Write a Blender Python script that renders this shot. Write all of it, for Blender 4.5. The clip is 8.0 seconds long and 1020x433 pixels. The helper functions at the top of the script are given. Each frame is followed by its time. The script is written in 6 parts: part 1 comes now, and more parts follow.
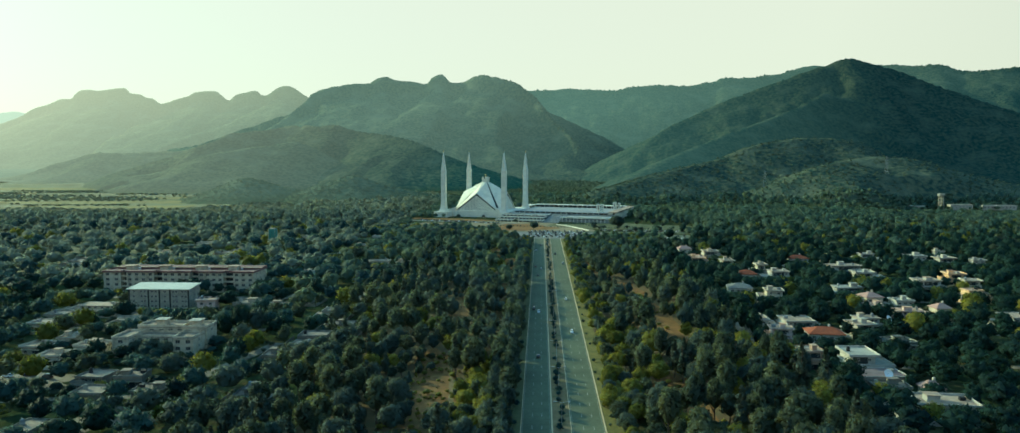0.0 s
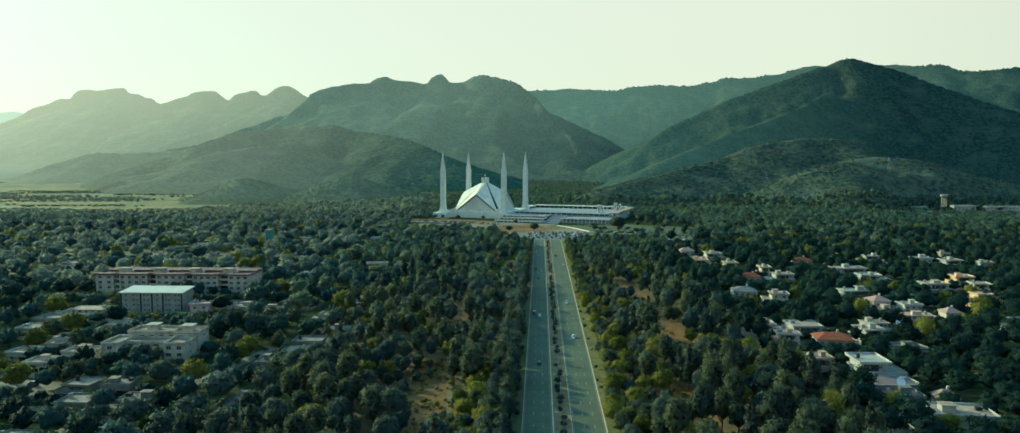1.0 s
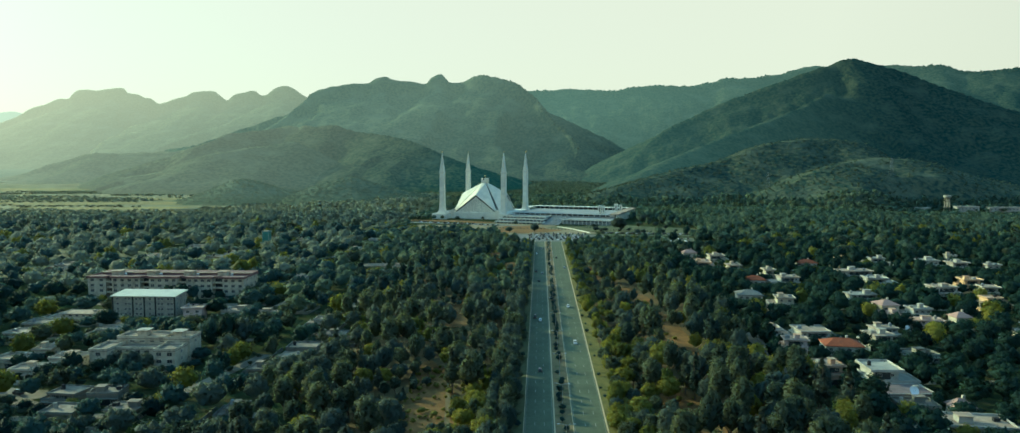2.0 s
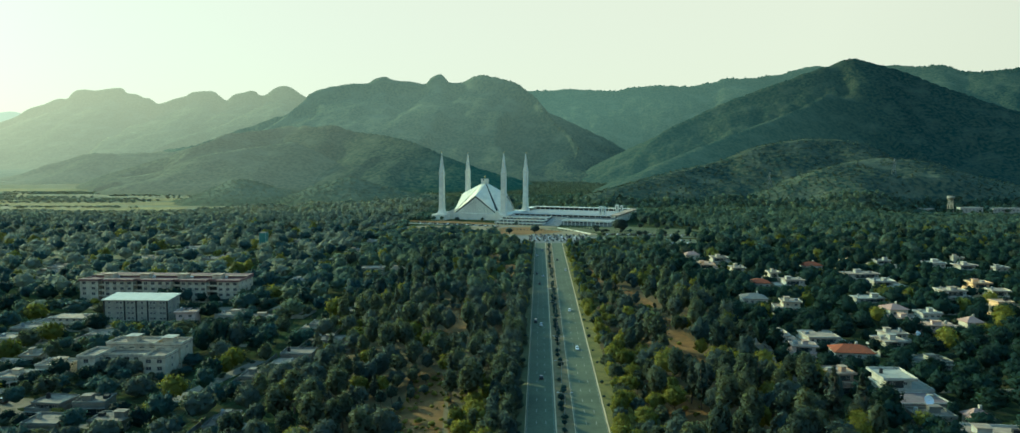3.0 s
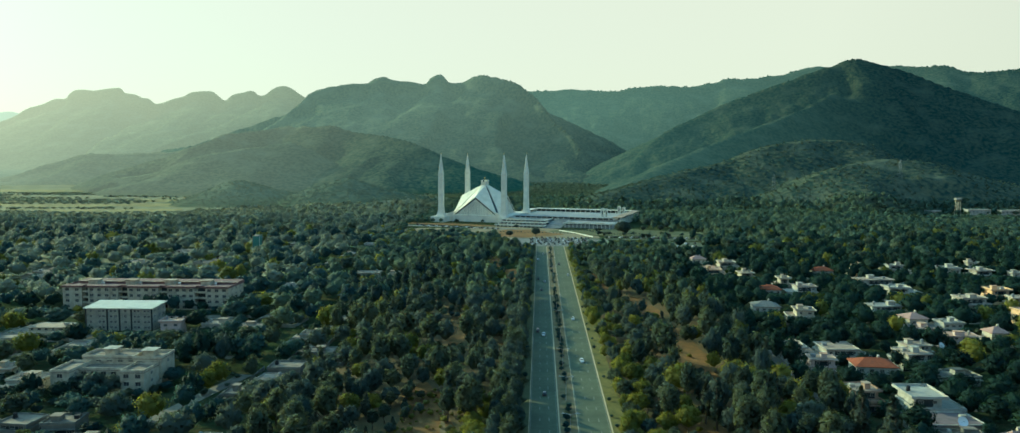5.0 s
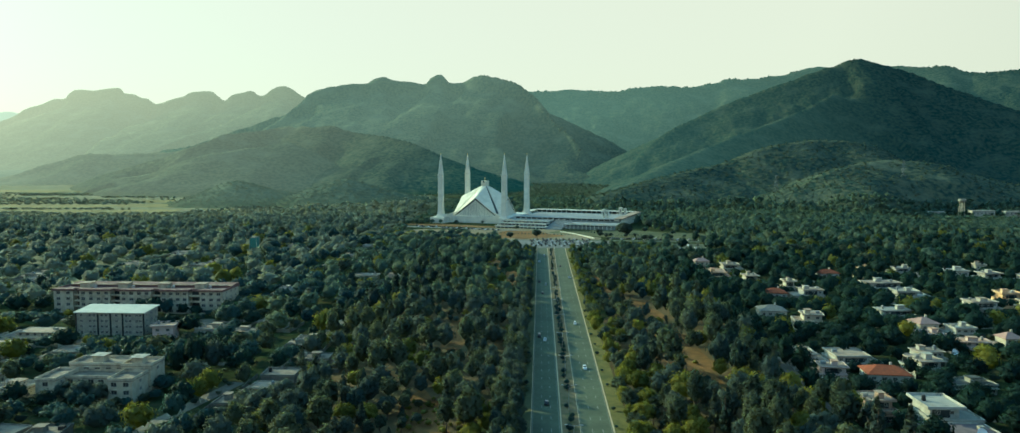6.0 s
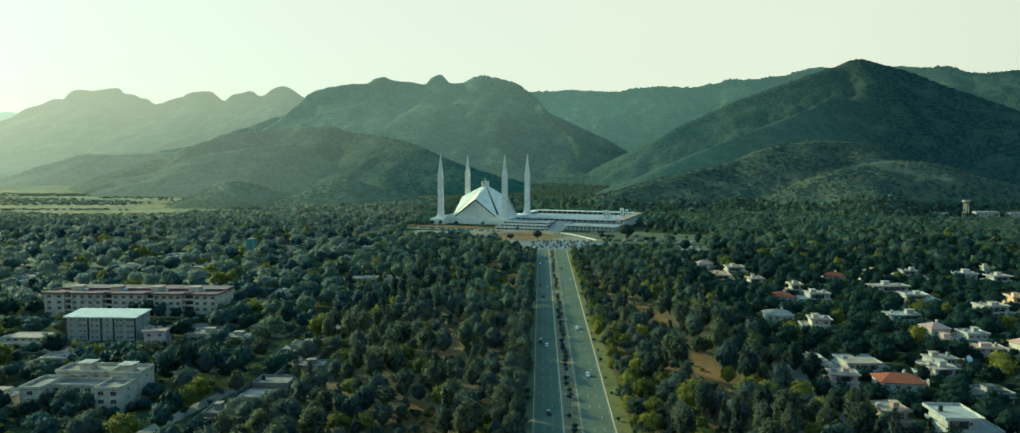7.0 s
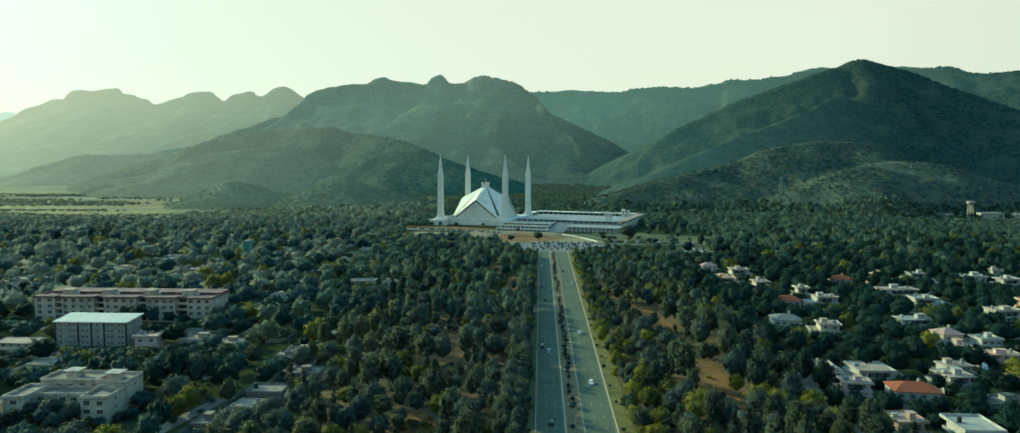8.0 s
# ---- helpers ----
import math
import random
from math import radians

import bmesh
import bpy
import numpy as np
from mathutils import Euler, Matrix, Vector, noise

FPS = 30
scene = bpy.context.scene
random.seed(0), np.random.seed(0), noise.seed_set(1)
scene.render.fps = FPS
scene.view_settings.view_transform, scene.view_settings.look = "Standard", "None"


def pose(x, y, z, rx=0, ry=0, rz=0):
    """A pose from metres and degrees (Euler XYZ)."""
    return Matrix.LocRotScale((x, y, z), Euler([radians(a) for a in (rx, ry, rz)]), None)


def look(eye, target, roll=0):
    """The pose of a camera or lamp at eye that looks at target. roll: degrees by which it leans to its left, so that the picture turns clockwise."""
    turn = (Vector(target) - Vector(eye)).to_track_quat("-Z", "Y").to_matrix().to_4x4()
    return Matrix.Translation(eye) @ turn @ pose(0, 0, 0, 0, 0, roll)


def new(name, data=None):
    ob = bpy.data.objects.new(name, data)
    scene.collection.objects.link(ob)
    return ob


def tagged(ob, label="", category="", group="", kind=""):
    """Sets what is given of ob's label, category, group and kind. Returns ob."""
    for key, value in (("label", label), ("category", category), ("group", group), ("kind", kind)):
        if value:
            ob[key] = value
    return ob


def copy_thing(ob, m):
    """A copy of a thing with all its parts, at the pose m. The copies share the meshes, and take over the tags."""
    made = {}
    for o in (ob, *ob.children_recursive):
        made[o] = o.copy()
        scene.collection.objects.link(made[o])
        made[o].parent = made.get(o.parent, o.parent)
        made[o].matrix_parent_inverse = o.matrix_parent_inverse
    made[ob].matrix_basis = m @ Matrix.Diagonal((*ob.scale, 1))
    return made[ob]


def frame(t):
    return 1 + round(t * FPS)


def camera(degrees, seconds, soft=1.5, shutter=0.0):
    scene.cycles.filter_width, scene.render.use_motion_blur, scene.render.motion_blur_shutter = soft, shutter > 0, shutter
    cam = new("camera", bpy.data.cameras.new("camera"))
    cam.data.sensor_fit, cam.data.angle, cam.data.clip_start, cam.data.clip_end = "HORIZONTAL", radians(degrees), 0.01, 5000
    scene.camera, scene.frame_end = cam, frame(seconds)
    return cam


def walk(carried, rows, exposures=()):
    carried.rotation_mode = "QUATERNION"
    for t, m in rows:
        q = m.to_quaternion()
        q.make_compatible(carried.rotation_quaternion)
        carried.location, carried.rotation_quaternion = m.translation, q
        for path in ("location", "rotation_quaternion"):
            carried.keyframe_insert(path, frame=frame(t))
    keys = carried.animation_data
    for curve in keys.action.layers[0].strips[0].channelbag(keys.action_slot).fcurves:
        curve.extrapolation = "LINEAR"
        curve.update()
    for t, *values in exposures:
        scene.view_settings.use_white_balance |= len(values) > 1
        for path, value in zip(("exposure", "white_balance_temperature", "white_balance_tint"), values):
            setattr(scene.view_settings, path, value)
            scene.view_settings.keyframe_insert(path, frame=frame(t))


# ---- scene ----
# The camera: a drone that glides towards the mosque, level and almost straight
cam = camera(68.57, 8.0, soft=1.35)
ROWS = [  # seconds, x, y, z, pitch, yaw, roll
    (0.0, 0.00, 0.00, 93.00, -4.670, 2.340, 0.000),
    (0.5, -0.27, 4.68, 93.20, -4.665, 2.330, -0.010),
    (1.0, -0.55, 9.38, 93.39, -4.660, 2.321, -0.021),
    (1.5, -0.83, 14.10, 93.57, -4.654, 2.314, -0.031),
    (3.0, -1.72, 28.38, 94.08, -4.631, 2.302, -0.062),
    (3.5, -2.02, 33.18, 94.23, -4.622, 2.302, -0.072),
    (4.0, -2.34, 38.00, 94.38, -4.612, 2.303, -0.082),
    (4.5, -2.66, 42.84, 94.52, -4.601, 2.305, -0.092),
    (6.0, -3.66, 57.48, 94.88, -4.564, 2.323, -0.123),
    (6.5, -4.00, 62.40, 94.99, -4.550, 2.332, -0.133),
    (7.0, -4.36, 67.34, 95.09, -4.536, 2.342, -0.144),
    (7.5, -4.72, 72.29, 95.18, -4.520, 2.355, -0.154),
    (8.0, -5.08, 77.27, 95.27, -4.504, 2.369, -0.164),
]
walk(cam, [(t, pose(x, y, z, 90 + p, r, w)) for t, x, y, z, p, w, r in ROWS],
     exposures=[(0.0, 0.38, 5850, -23), (8.0, 0.38, 5850, -23)])

# Light: a low evening sun behind the left-hand hills, and the sky
SUN_EL, SUN_AZ = 19.0, -57.0  # degrees; the azimuth from the road's direction, minus to the left
world = bpy.data.worlds.new("sky")
scene.world = world
world.use_nodes = True
wn = world.node_tree
sky = wn.nodes.new("ShaderNodeTexSky")
sky.sky_type, sky.sun_disc = "NISHITA", False
sky.sun_elevation, sky.sun_rotation = radians(SUN_EL), radians(SUN_AZ)
sky.air_density, sky.dust_density, sky.ozone_density, sky.altitude = 1.0, 3.0, 1.0, 600
haze = wn.nodes.new("ShaderNodeMix")  # evening haze that whitens the sky above the horizon
haze.data_type = "RGBA"
way, axes, fade = wn.nodes.new("ShaderNodeTexCoord"), wn.nodes.new("ShaderNodeSeparateXYZ"), wn.nodes.new("ShaderNodeMapRange")
wn.links.new(way.outputs["Generated"], axes.inputs[0])
wn.links.new(axes.outputs["Z"], fade.inputs[0])
for k, value in ((1, 0.2), (2, 0.42), (3, 0.94), (4, 0.08)):
    fade.inputs[k].default_value = value
wn.links.new(fade.outputs[0], haze.inputs["Factor"])
glow, share, thin = wn.nodes.new("ShaderNodeVectorMath"), wn.nodes.new("ShaderNodeMapRange"), wn.nodes.new("ShaderNodeVectorMath")
glow.operation, thin.operation = "DOT_PRODUCT", "SCALE"  # haze scatters forwards: brighter towards the sun, thin opposite
glow.inputs[1].default_value = (math.sin(radians(SUN_AZ)) * math.cos(radians(SUN_EL)), math.cos(radians(SUN_AZ)) * math.cos(radians(SUN_EL)), math.sin(radians(SUN_EL)))
wn.links.new(way.outputs["Generated"], glow.inputs[0])
wn.links.new(glow.outputs["Value"], share.inputs[0])
for k, value in ((1, -1.0), (2, 0.25), (3, 0.52), (4, 0.9)):
    share.inputs[k].default_value = value
thin.inputs[0].default_value = (6.0, 4.95, 4.2)
wn.links.new(share.outputs[0], thin.inputs["Scale"])
wn.links.new(thin.outputs["Vector"], haze.inputs["B"])
tone = wn.nodes.new("ShaderNodeMix")  # the clear sky overhead, tinged green by the dusk haze
tone.data_type, tone.blend_type = "RGBA", "MULTIPLY"
tone.inputs["Factor"].default_value, tone.inputs["B"].default_value = 1.0, (1.08, 1.8, 2.12, 1)
wn.links.new(sky.outputs["Color"], tone.inputs["A"])
wn.links.new(tone.outputs["Result"], haze.inputs["A"])
wn.links.new(haze.outputs["Result"], wn.nodes["Background"].inputs["Color"])
wn.nodes["Background"].inputs["Strength"].default_value = 0.14
sun = new("sun", bpy.data.lights.new("sun", "SUN"))
sun.data.energy, sun.data.angle, sun.data.color = 4.3, radians(0.6), (1.0, 0.86, 0.54)
to_sun = Vector((math.sin(radians(SUN_AZ)) * math.cos(radians(SUN_EL)), math.cos(radians(SUN_AZ)) * math.cos(radians(SUN_EL)), math.sin(radians(SUN_EL))))
sun.matrix_world = look(to_sun * 100, (0, 0, 0))


# ---- materials ----
def material(name, a, b, scale=1.0, rough=0.8, metal=0.0, bump=0.3, bump_scale=None, spread=0.0, stain=None, stain_scale=0.1, bump_distance=0.05):
    """A surface that varies between the colours a and b at two scales, with a relief, and stains where they are given."""
    m = bpy.data.materials.new(name)
    m.use_nodes = True
    t = m.node_tree
    N, link = t.nodes, t.links.new
    p = N["Principled BSDF"]
    p.inputs["Roughness"].default_value, p.inputs["Metallic"].default_value = rough, metal
    if rough > 0.8:
        p.inputs["Specular IOR Level"].default_value = 0.15
    g = N.new("ShaderNodeTexCoord")
    n1, n2 = N.new("ShaderNodeTexNoise"), N.new("ShaderNodeTexNoise")
    n1.inputs["Scale"].default_value, n1.inputs["Detail"].default_value = scale, 6
    n2.inputs["Scale"].default_value, n2.inputs["Detail"].default_value = scale * 0.13, 3
    for n in (n1, n2):
        link(g.outputs["Object"], n.inputs["Vector"])
    add = N.new("ShaderNodeMath")
    link(n1.outputs["Fac"], add.inputs[0]), link(n2.outputs["Fac"], add.inputs[1])
    ramp = N.new("ShaderNodeMapRange")
    ramp.inputs[1].default_value, ramp.inputs[2].default_value = 0.75, 1.25
    link(add.outputs[0], ramp.inputs[0])
    mix = N.new("ShaderNodeMix")
    mix.data_type = "RGBA"
    mix.inputs["A"].default_value, mix.inputs["B"].default_value = (*a, 1), (*b, 1)
    link(ramp.outputs[0], mix.inputs["Factor"])
    colour = mix.outputs["Result"]
    if spread:
        info, hsv, val = N.new("ShaderNodeObjectInfo"), N.new("ShaderNodeHueSaturation"), N.new("ShaderNodeMapRange")
        val.inputs[3].default_value, val.inputs[4].default_value = 1 - spread, 1 + spread
        link(info.outputs["Random"], val.inputs[0]), link(val.outputs[0], hsv.inputs["Value"]), link(colour, hsv.inputs["Color"])
        colour = hsv.outputs["Color"]
    if stain:
        n3, cut, mx = N.new("ShaderNodeTexNoise"), N.new("ShaderNodeMapRange"), N.new("ShaderNodeMix")
        n3.inputs["Scale"].default_value, n3.inputs["Detail"].default_value = stain_scale, 5
        link(g.outputs["Object"], n3.inputs["Vector"]), link(n3.outputs["Fac"], cut.inputs[0])
        cut.inputs[1].default_value, cut.inputs[2].default_value, cut.inputs[4].default_value = 0.5, 0.72, 0.8
        mx.data_type = "RGBA"
        mx.inputs["B"].default_value = (*stain, 1)
        link(cut.outputs[0], mx.inputs["Factor"]), link(colour, mx.inputs["A"])
        colour = mx.outputs["Result"]
    link(colour, p.inputs["Base Color"])
    if bump:
        nb, bp = N.new("ShaderNodeTexNoise"), N.new("ShaderNodeBump")
        nb.inputs["Scale"].default_value, nb.inputs["Detail"].default_value = bump_scale or scale * 2, 5
        bp.inputs["Strength"].default_value, bp.inputs["Distance"].default_value = bump, bump_distance
        link(g.outputs["Object"], nb.inputs["Vector"]), link(nb.outputs["Fac"], bp.inputs["Height"]), link(bp.outputs["Normal"], p.inputs["Normal"])
    return m


def leaf_material(name, dark, light, glow, through_tint=(1.6, 1.5, 0.6)):
    """Leaves: a colour that differs from tree to tree and from leaf to leaf, and lets some light through."""
    m = bpy.data.materials.new(name)
    m.use_nodes = True
    t = m.node_tree
    N, link = t.nodes, t.links.new
    p = N["Principled BSDF"]
    p.inputs["Roughness"].default_value, p.inputs["Specular IOR Level"].default_value = 0.7, 0.12
    at, info, isl = N.new("ShaderNodeAttribute"), N.new("ShaderNodeObjectInfo"), N.new("ShaderNodeNewGeometry")
    at.attribute_name = "tint"
    s1, s2 = N.new("ShaderNodeMath"), N.new("ShaderNodeMath")
    s2.operation = "MULTIPLY_ADD"
    link(at.outputs["Fac"], s1.inputs[0]), link(info.outputs["Random"], s1.inputs[1])
    link(isl.outputs["Random Per Island"], s2.inputs[0])
    s2.inputs[1].default_value = 0.12
    link(s1.outputs[0], s2.inputs[2])
    ramp = N.new("ShaderNodeMapRange")
    ramp.inputs[1].default_value, ramp.inputs[2].default_value = 0.3, 1.55
    link(s2.outputs[0], ramp.inputs[0])
    mix = N.new("ShaderNodeMix")
    mix.data_type = "RGBA"
    mix.inputs["A"].default_value, mix.inputs["B"].default_value = (*dark, 1), (*light, 1)
    link(ramp.outputs[0], mix.inputs["Factor"]), link(mix.outputs["Result"], p.inputs["Base Color"])
    place, relief = N.new("ShaderNodeNewGeometry"), N.new("ShaderNodeBump")  # sprays of leaves, as relief at two sizes
    coarse, fine, both = N.new("ShaderNodeTexNoise"), N.new("ShaderNodeTexNoise"), N.new("ShaderNodeMath")
    coarse.inputs["Scale"].default_value, fine.inputs["Scale"].default_value = 0.7, 2.2
    both.operation, both.inputs[2].default_value = "MULTIPLY_ADD", 0.0
    both.inputs[1].default_value = 1.6
    link(place.outputs["Position"], coarse.inputs["Vector"]), link(place.outputs["Position"], fine.inputs["Vector"])
    link(coarse.outputs["Fac"], both.inputs[0]), link(fine.outputs["Fac"], both.inputs[2])
    relief.inputs["Strength"].default_value, relief.inputs["Distance"].default_value = 0.5, 1.0
    link(both.outputs[0], relief.inputs["Height"]), link(relief.outputs["Normal"], p.inputs["Normal"])
    tr, sh = N.new("ShaderNodeBsdfTranslucent"), N.new("ShaderNodeMixShader")
    lit = N.new("ShaderNodeMix")  # light that comes through a leaf is yellower
    lit.data_type, lit.blend_type = "RGBA", "MULTIPLY"
    lit.inputs["Factor"].default_value, lit.inputs["B"].default_value = 1.0, (*through_tint, 1)
    link(mix.outputs["Result"], lit.inputs["A"]), link(lit.outputs["Result"], tr.inputs["Color"])
    sh.inputs["Fac"].default_value = glow
    link(p.outputs[0], sh.inputs[1]), link(tr.outputs[0], sh.inputs[2])
    link(sh.outputs[0], N["Material Output"].inputs["Surface"])
    return m


M_ASPHALT = material("asphalt", (0.076, 0.088, 0.054), (0.106, 0.12, 0.074), 0.6, 0.9, bump=0.2, stain=(0.06, 0.072, 0.046), stain_scale=0.05)
M_PAINT = material("road_paint", (0.17, 0.16, 0.125), (0.27, 0.255, 0.205), 2.0, 0.8)
M_KERB = material("kerb_concrete", (0.38, 0.3, 0.18), (0.5, 0.4, 0.25), 0.7, 0.85)
M_EARTH = material("dry_earth", (0.12, 0.066, 0.022), (0.21, 0.105, 0.034), 0.25, 0.95, stain=(0.055, 0.06, 0.02), stain_scale=0.09)
M_BED = material("median_bed", (0.13, 0.1, 0.05), (0.2, 0.15, 0.08), 0.3, 0.95, stain=(0.06, 0.075, 0.025), stain_scale=0.2)
M_GRASS = material("verge_grass", (0.11, 0.1, 0.03), (0.17, 0.145, 0.045), 0.5, 0.95, stain=(0.05, 0.065, 0.02), stain_scale=0.15)
M_LAWN = material("mown_lawn", (0.07, 0.08, 0.036), (0.125, 0.12, 0.056), 0.3, 0.95, stain=(0.06, 0.08, 0.035), stain_scale=0.08)
M_YARD = material("dusty_yard", (0.14, 0.12, 0.09), (0.22, 0.19, 0.145), 0.3, 0.95, stain=(0.085, 0.08, 0.055), stain_scale=0.15)
M_MARBLE = material("white_marble", (0.62, 0.59, 0.475), (0.72, 0.69, 0.565), 0.15, 0.8, stain=(0.5, 0.48, 0.4), stain_scale=0.12)
M_SHELL = material("white_shell_tiles", (0.62, 0.585, 0.46), (0.72, 0.68, 0.55), 0.2, 0.82, stain=(0.5, 0.48, 0.4), stain_scale=0.08)
# dark glass, also used for panels that stand for shade
M_SHADE = material("dark_glass_and_shade", (0.02, 0.028, 0.03), (0.035, 0.045, 0.05), 0.4, 0.25, bump=0.05)
M_GLAZE = material("tinted_gable_glass", (0.10, 0.13, 0.13), (0.16, 0.19, 0.18), 0.3, 0.2, bump=0.05)
M_TERRACE = material("terrace_concrete", (0.2, 0.205, 0.19), (0.28, 0.28, 0.255), 0.2, 0.75, stain=(0.2, 0.18, 0.15), stain_scale=0.1)
M_GOLD = material("gilt_finial", (0.6, 0.42, 0.12), (0.7, 0.5, 0.18), 2.0, 0.3, metal=1.0)
M_BARK = material("bark", (0.10, 0.075, 0.05), (0.17, 0.13, 0.09), 3.0, 0.95)
M_LEAF = leaf_material("broad_leaves", (0.022, 0.054, 0.063), (0.062, 0.11, 0.1), 0.55, (1.3, 1.25, 1.0))
M_LEAF2 = leaf_material("feathery_leaves", (0.04, 0.068, 0.065), (0.132, 0.155, 0.1), 0.56, (1.4, 1.35, 0.85))
M_LEAF3 = leaf_material("bright_young_leaves", (0.082, 0.105, 0.03), (0.24, 0.235, 0.06), 0.6)
M_STRIP = leaf_material("olive_roadside_leaves", (0.035, 0.066, 0.068), (0.104, 0.134, 0.112), 0.56, (1.5, 1.32, 0.95))
M_SCRUB = leaf_material("hill_scrub", (0.04, 0.066, 0.05), (0.095, 0.118, 0.072), 0.35, (1.25, 1.2, 0.75))
# a darker leaf colour that stands for the shade among the gardens
M_GARDEN = leaf_material("shaded_garden_leaves", (0.009, 0.025, 0.028), (0.026, 0.055, 0.042), 0.5, (1.4, 1.35, 0.8))
# two paler leaf colours that stand for haze over the far trees
M_WOOD = leaf_material("hazed_leaves", (0.064, 0.115, 0.098), (0.18, 0.225, 0.145), 0.55, (1.2, 1.15, 0.85))
M_HAZED_WEST = leaf_material("hazed_west_leaves", (0.15, 0.195, 0.165), (0.27, 0.295, 0.22), 0.55, (1.15, 1.1, 0.85))
M_WINDOW = material("window_glass", (0.02, 0.024, 0.026), (0.035, 0.04, 0.042), 1.0, 0.4, bump=0)
M_METAL = material("galvanised_metal", (0.35, 0.36, 0.37), (0.5, 0.5, 0.5), 1.5, 0.45, metal=0.8)
M_NET = material("teal_netting", (0.05, 0.15, 0.12), (0.08, 0.21, 0.17), 0.8, 0.8)
M_STEEL = material("weathered_steel", (0.16, 0.17, 0.17), (0.24, 0.25, 0.25), 1.0, 0.7)
M_SHEET = material("pale_sheet_roof", (0.44, 0.425, 0.345), (0.52, 0.5, 0.41), 0.3, 0.75, stain=(0.4, 0.385, 0.32))
M_TYRE = material("tyre_rubber", (0.02, 0.02, 0.02), (0.04, 0.04, 0.04), 4.0, 0.9)
M_CARS = [material("white_car_paint", (0.7, 0.7, 0.7), (0.78, 0.78, 0.78), 0.5, 0.25, bump=0), material("dark_car_paint", (0.03, 0.032, 0.036), (0.05, 0.052, 0.056), 0.5, 0.25, bump=0), material("silver_car_paint", (0.4, 0.41, 0.42), (0.48, 0.49, 0.5), 0.5, 0.3, metal=0.6, bump=0)]
M_WALLS = {
    "white": material("white_render", (0.3, 0.28, 0.24), (0.44, 0.415, 0.355), 0.5, 0.85, stain=(0.19, 0.18, 0.165), stain_scale=0.3),
    "cream": material("cream_render", (0.38, 0.335, 0.25), (0.5, 0.445, 0.345), 0.5, 0.85, stain=(0.4, 0.36, 0.28), stain_scale=0.3),
    "grey": material("grey_render", (0.26, 0.24, 0.19), (0.36, 0.33, 0.26), 0.5, 0.9, stain=(0.17, 0.165, 0.15), stain_scale=0.3),
    "pink": material("pink_render", (0.44, 0.33, 0.29), (0.55, 0.43, 0.38), 0.5, 0.85, stain=(0.42, 0.33, 0.3), stain_scale=0.3),
    "orange": material("ochre_render", (0.6, 0.38, 0.2), (0.7, 0.48, 0.28), 0.5, 0.85, stain=(0.45, 0.3, 0.18), stain_scale=0.3),
    "dingy": material("grimy_render", (0.13, 0.125, 0.105), (0.22, 0.205, 0.17), 0.5, 0.9, stain=(0.08, 0.08, 0.07), stain_scale=0.3),
    "brown": material("brown_brick", (0.26, 0.17, 0.12), (0.36, 0.25, 0.18), 0.8, 0.9, stain=(0.2, 0.14, 0.1), stain_scale=0.3),
    "block": material("stained_concrete_render", (0.36, 0.315, 0.225), (0.5, 0.44, 0.33), 0.4, 0.9, stain=(0.16, 0.14, 0.11), stain_scale=0.25),
}
M_ROOFS = {
    "flat": material("flat_roof_screed", (0.25, 0.182, 0.126), (0.4, 0.3, 0.212), 0.4, 0.9, stain=(0.18, 0.17, 0.15), stain_scale=0.25),
    "white": material("whitewashed_roof", (0.28, 0.26, 0.21), (0.43, 0.4, 0.33), 0.25, 0.85, stain=(0.14, 0.135, 0.12), stain_scale=0.25),
    "red": material("red_roof_tiles", (0.21, 0.06, 0.028), (0.31, 0.092, 0.042), 0.9, 0.85, stain=(0.2, 0.07, 0.04), stain_scale=0.4),
    "greyhip": material("grey_roof_tiles", (0.12, 0.118, 0.105), (0.19, 0.185, 0.165), 0.9, 0.85),
    "dark": material("dark_felt_roof", (0.05, 0.055, 0.05), (0.08, 0.086, 0.078), 0.4, 0.9, stain=(0.14, 0.14, 0.125), stain_scale=0.2),
    "rosy": material("rosy_roof_tiles", (0.3, 0.185, 0.15), (0.4, 0.25, 0.2), 0.9, 0.85, stain=(0.3, 0.2, 0.17), stain_scale=0.4),
    "terracotta": material("terracotta_paving", (0.36, 0.22, 0.145), (0.47, 0.3, 0.2), 0.5, 0.9, stain=(0.26, 0.17, 0.12), stain_scale=0.3),
    "dingy": material("weathered_brown_roof", (0.17, 0.138, 0.105), (0.28, 0.22, 0.16), 0.4, 0.9, stain=(0.09, 0.085, 0.075), stain_scale=0.25),
    "lilac": material("lilac_grey_roof", (0.14, 0.105, 0.1), (0.2, 0.155, 0.15), 0.4, 0.9, stain=(0.11, 0.1, 0.095), stain_scale=0.25),
    "maroon": material("maroon_parapet", (0.13, 0.075, 0.068), (0.19, 0.11, 0.1), 0.5, 0.85),
}


# ---- helpers of this scene ----
def part(name, bm, mat, parent=None, label=""):
    """One mesh object from a bmesh, under a thing or under a part."""
    me = bpy.data.meshes.new(name)
    bm.to_mesh(me)
    bm.free()
    me.materials.append(mat)
    ob = new(name, me)
    ob.parent = parent
    return tagged(ob, label) if label else ob


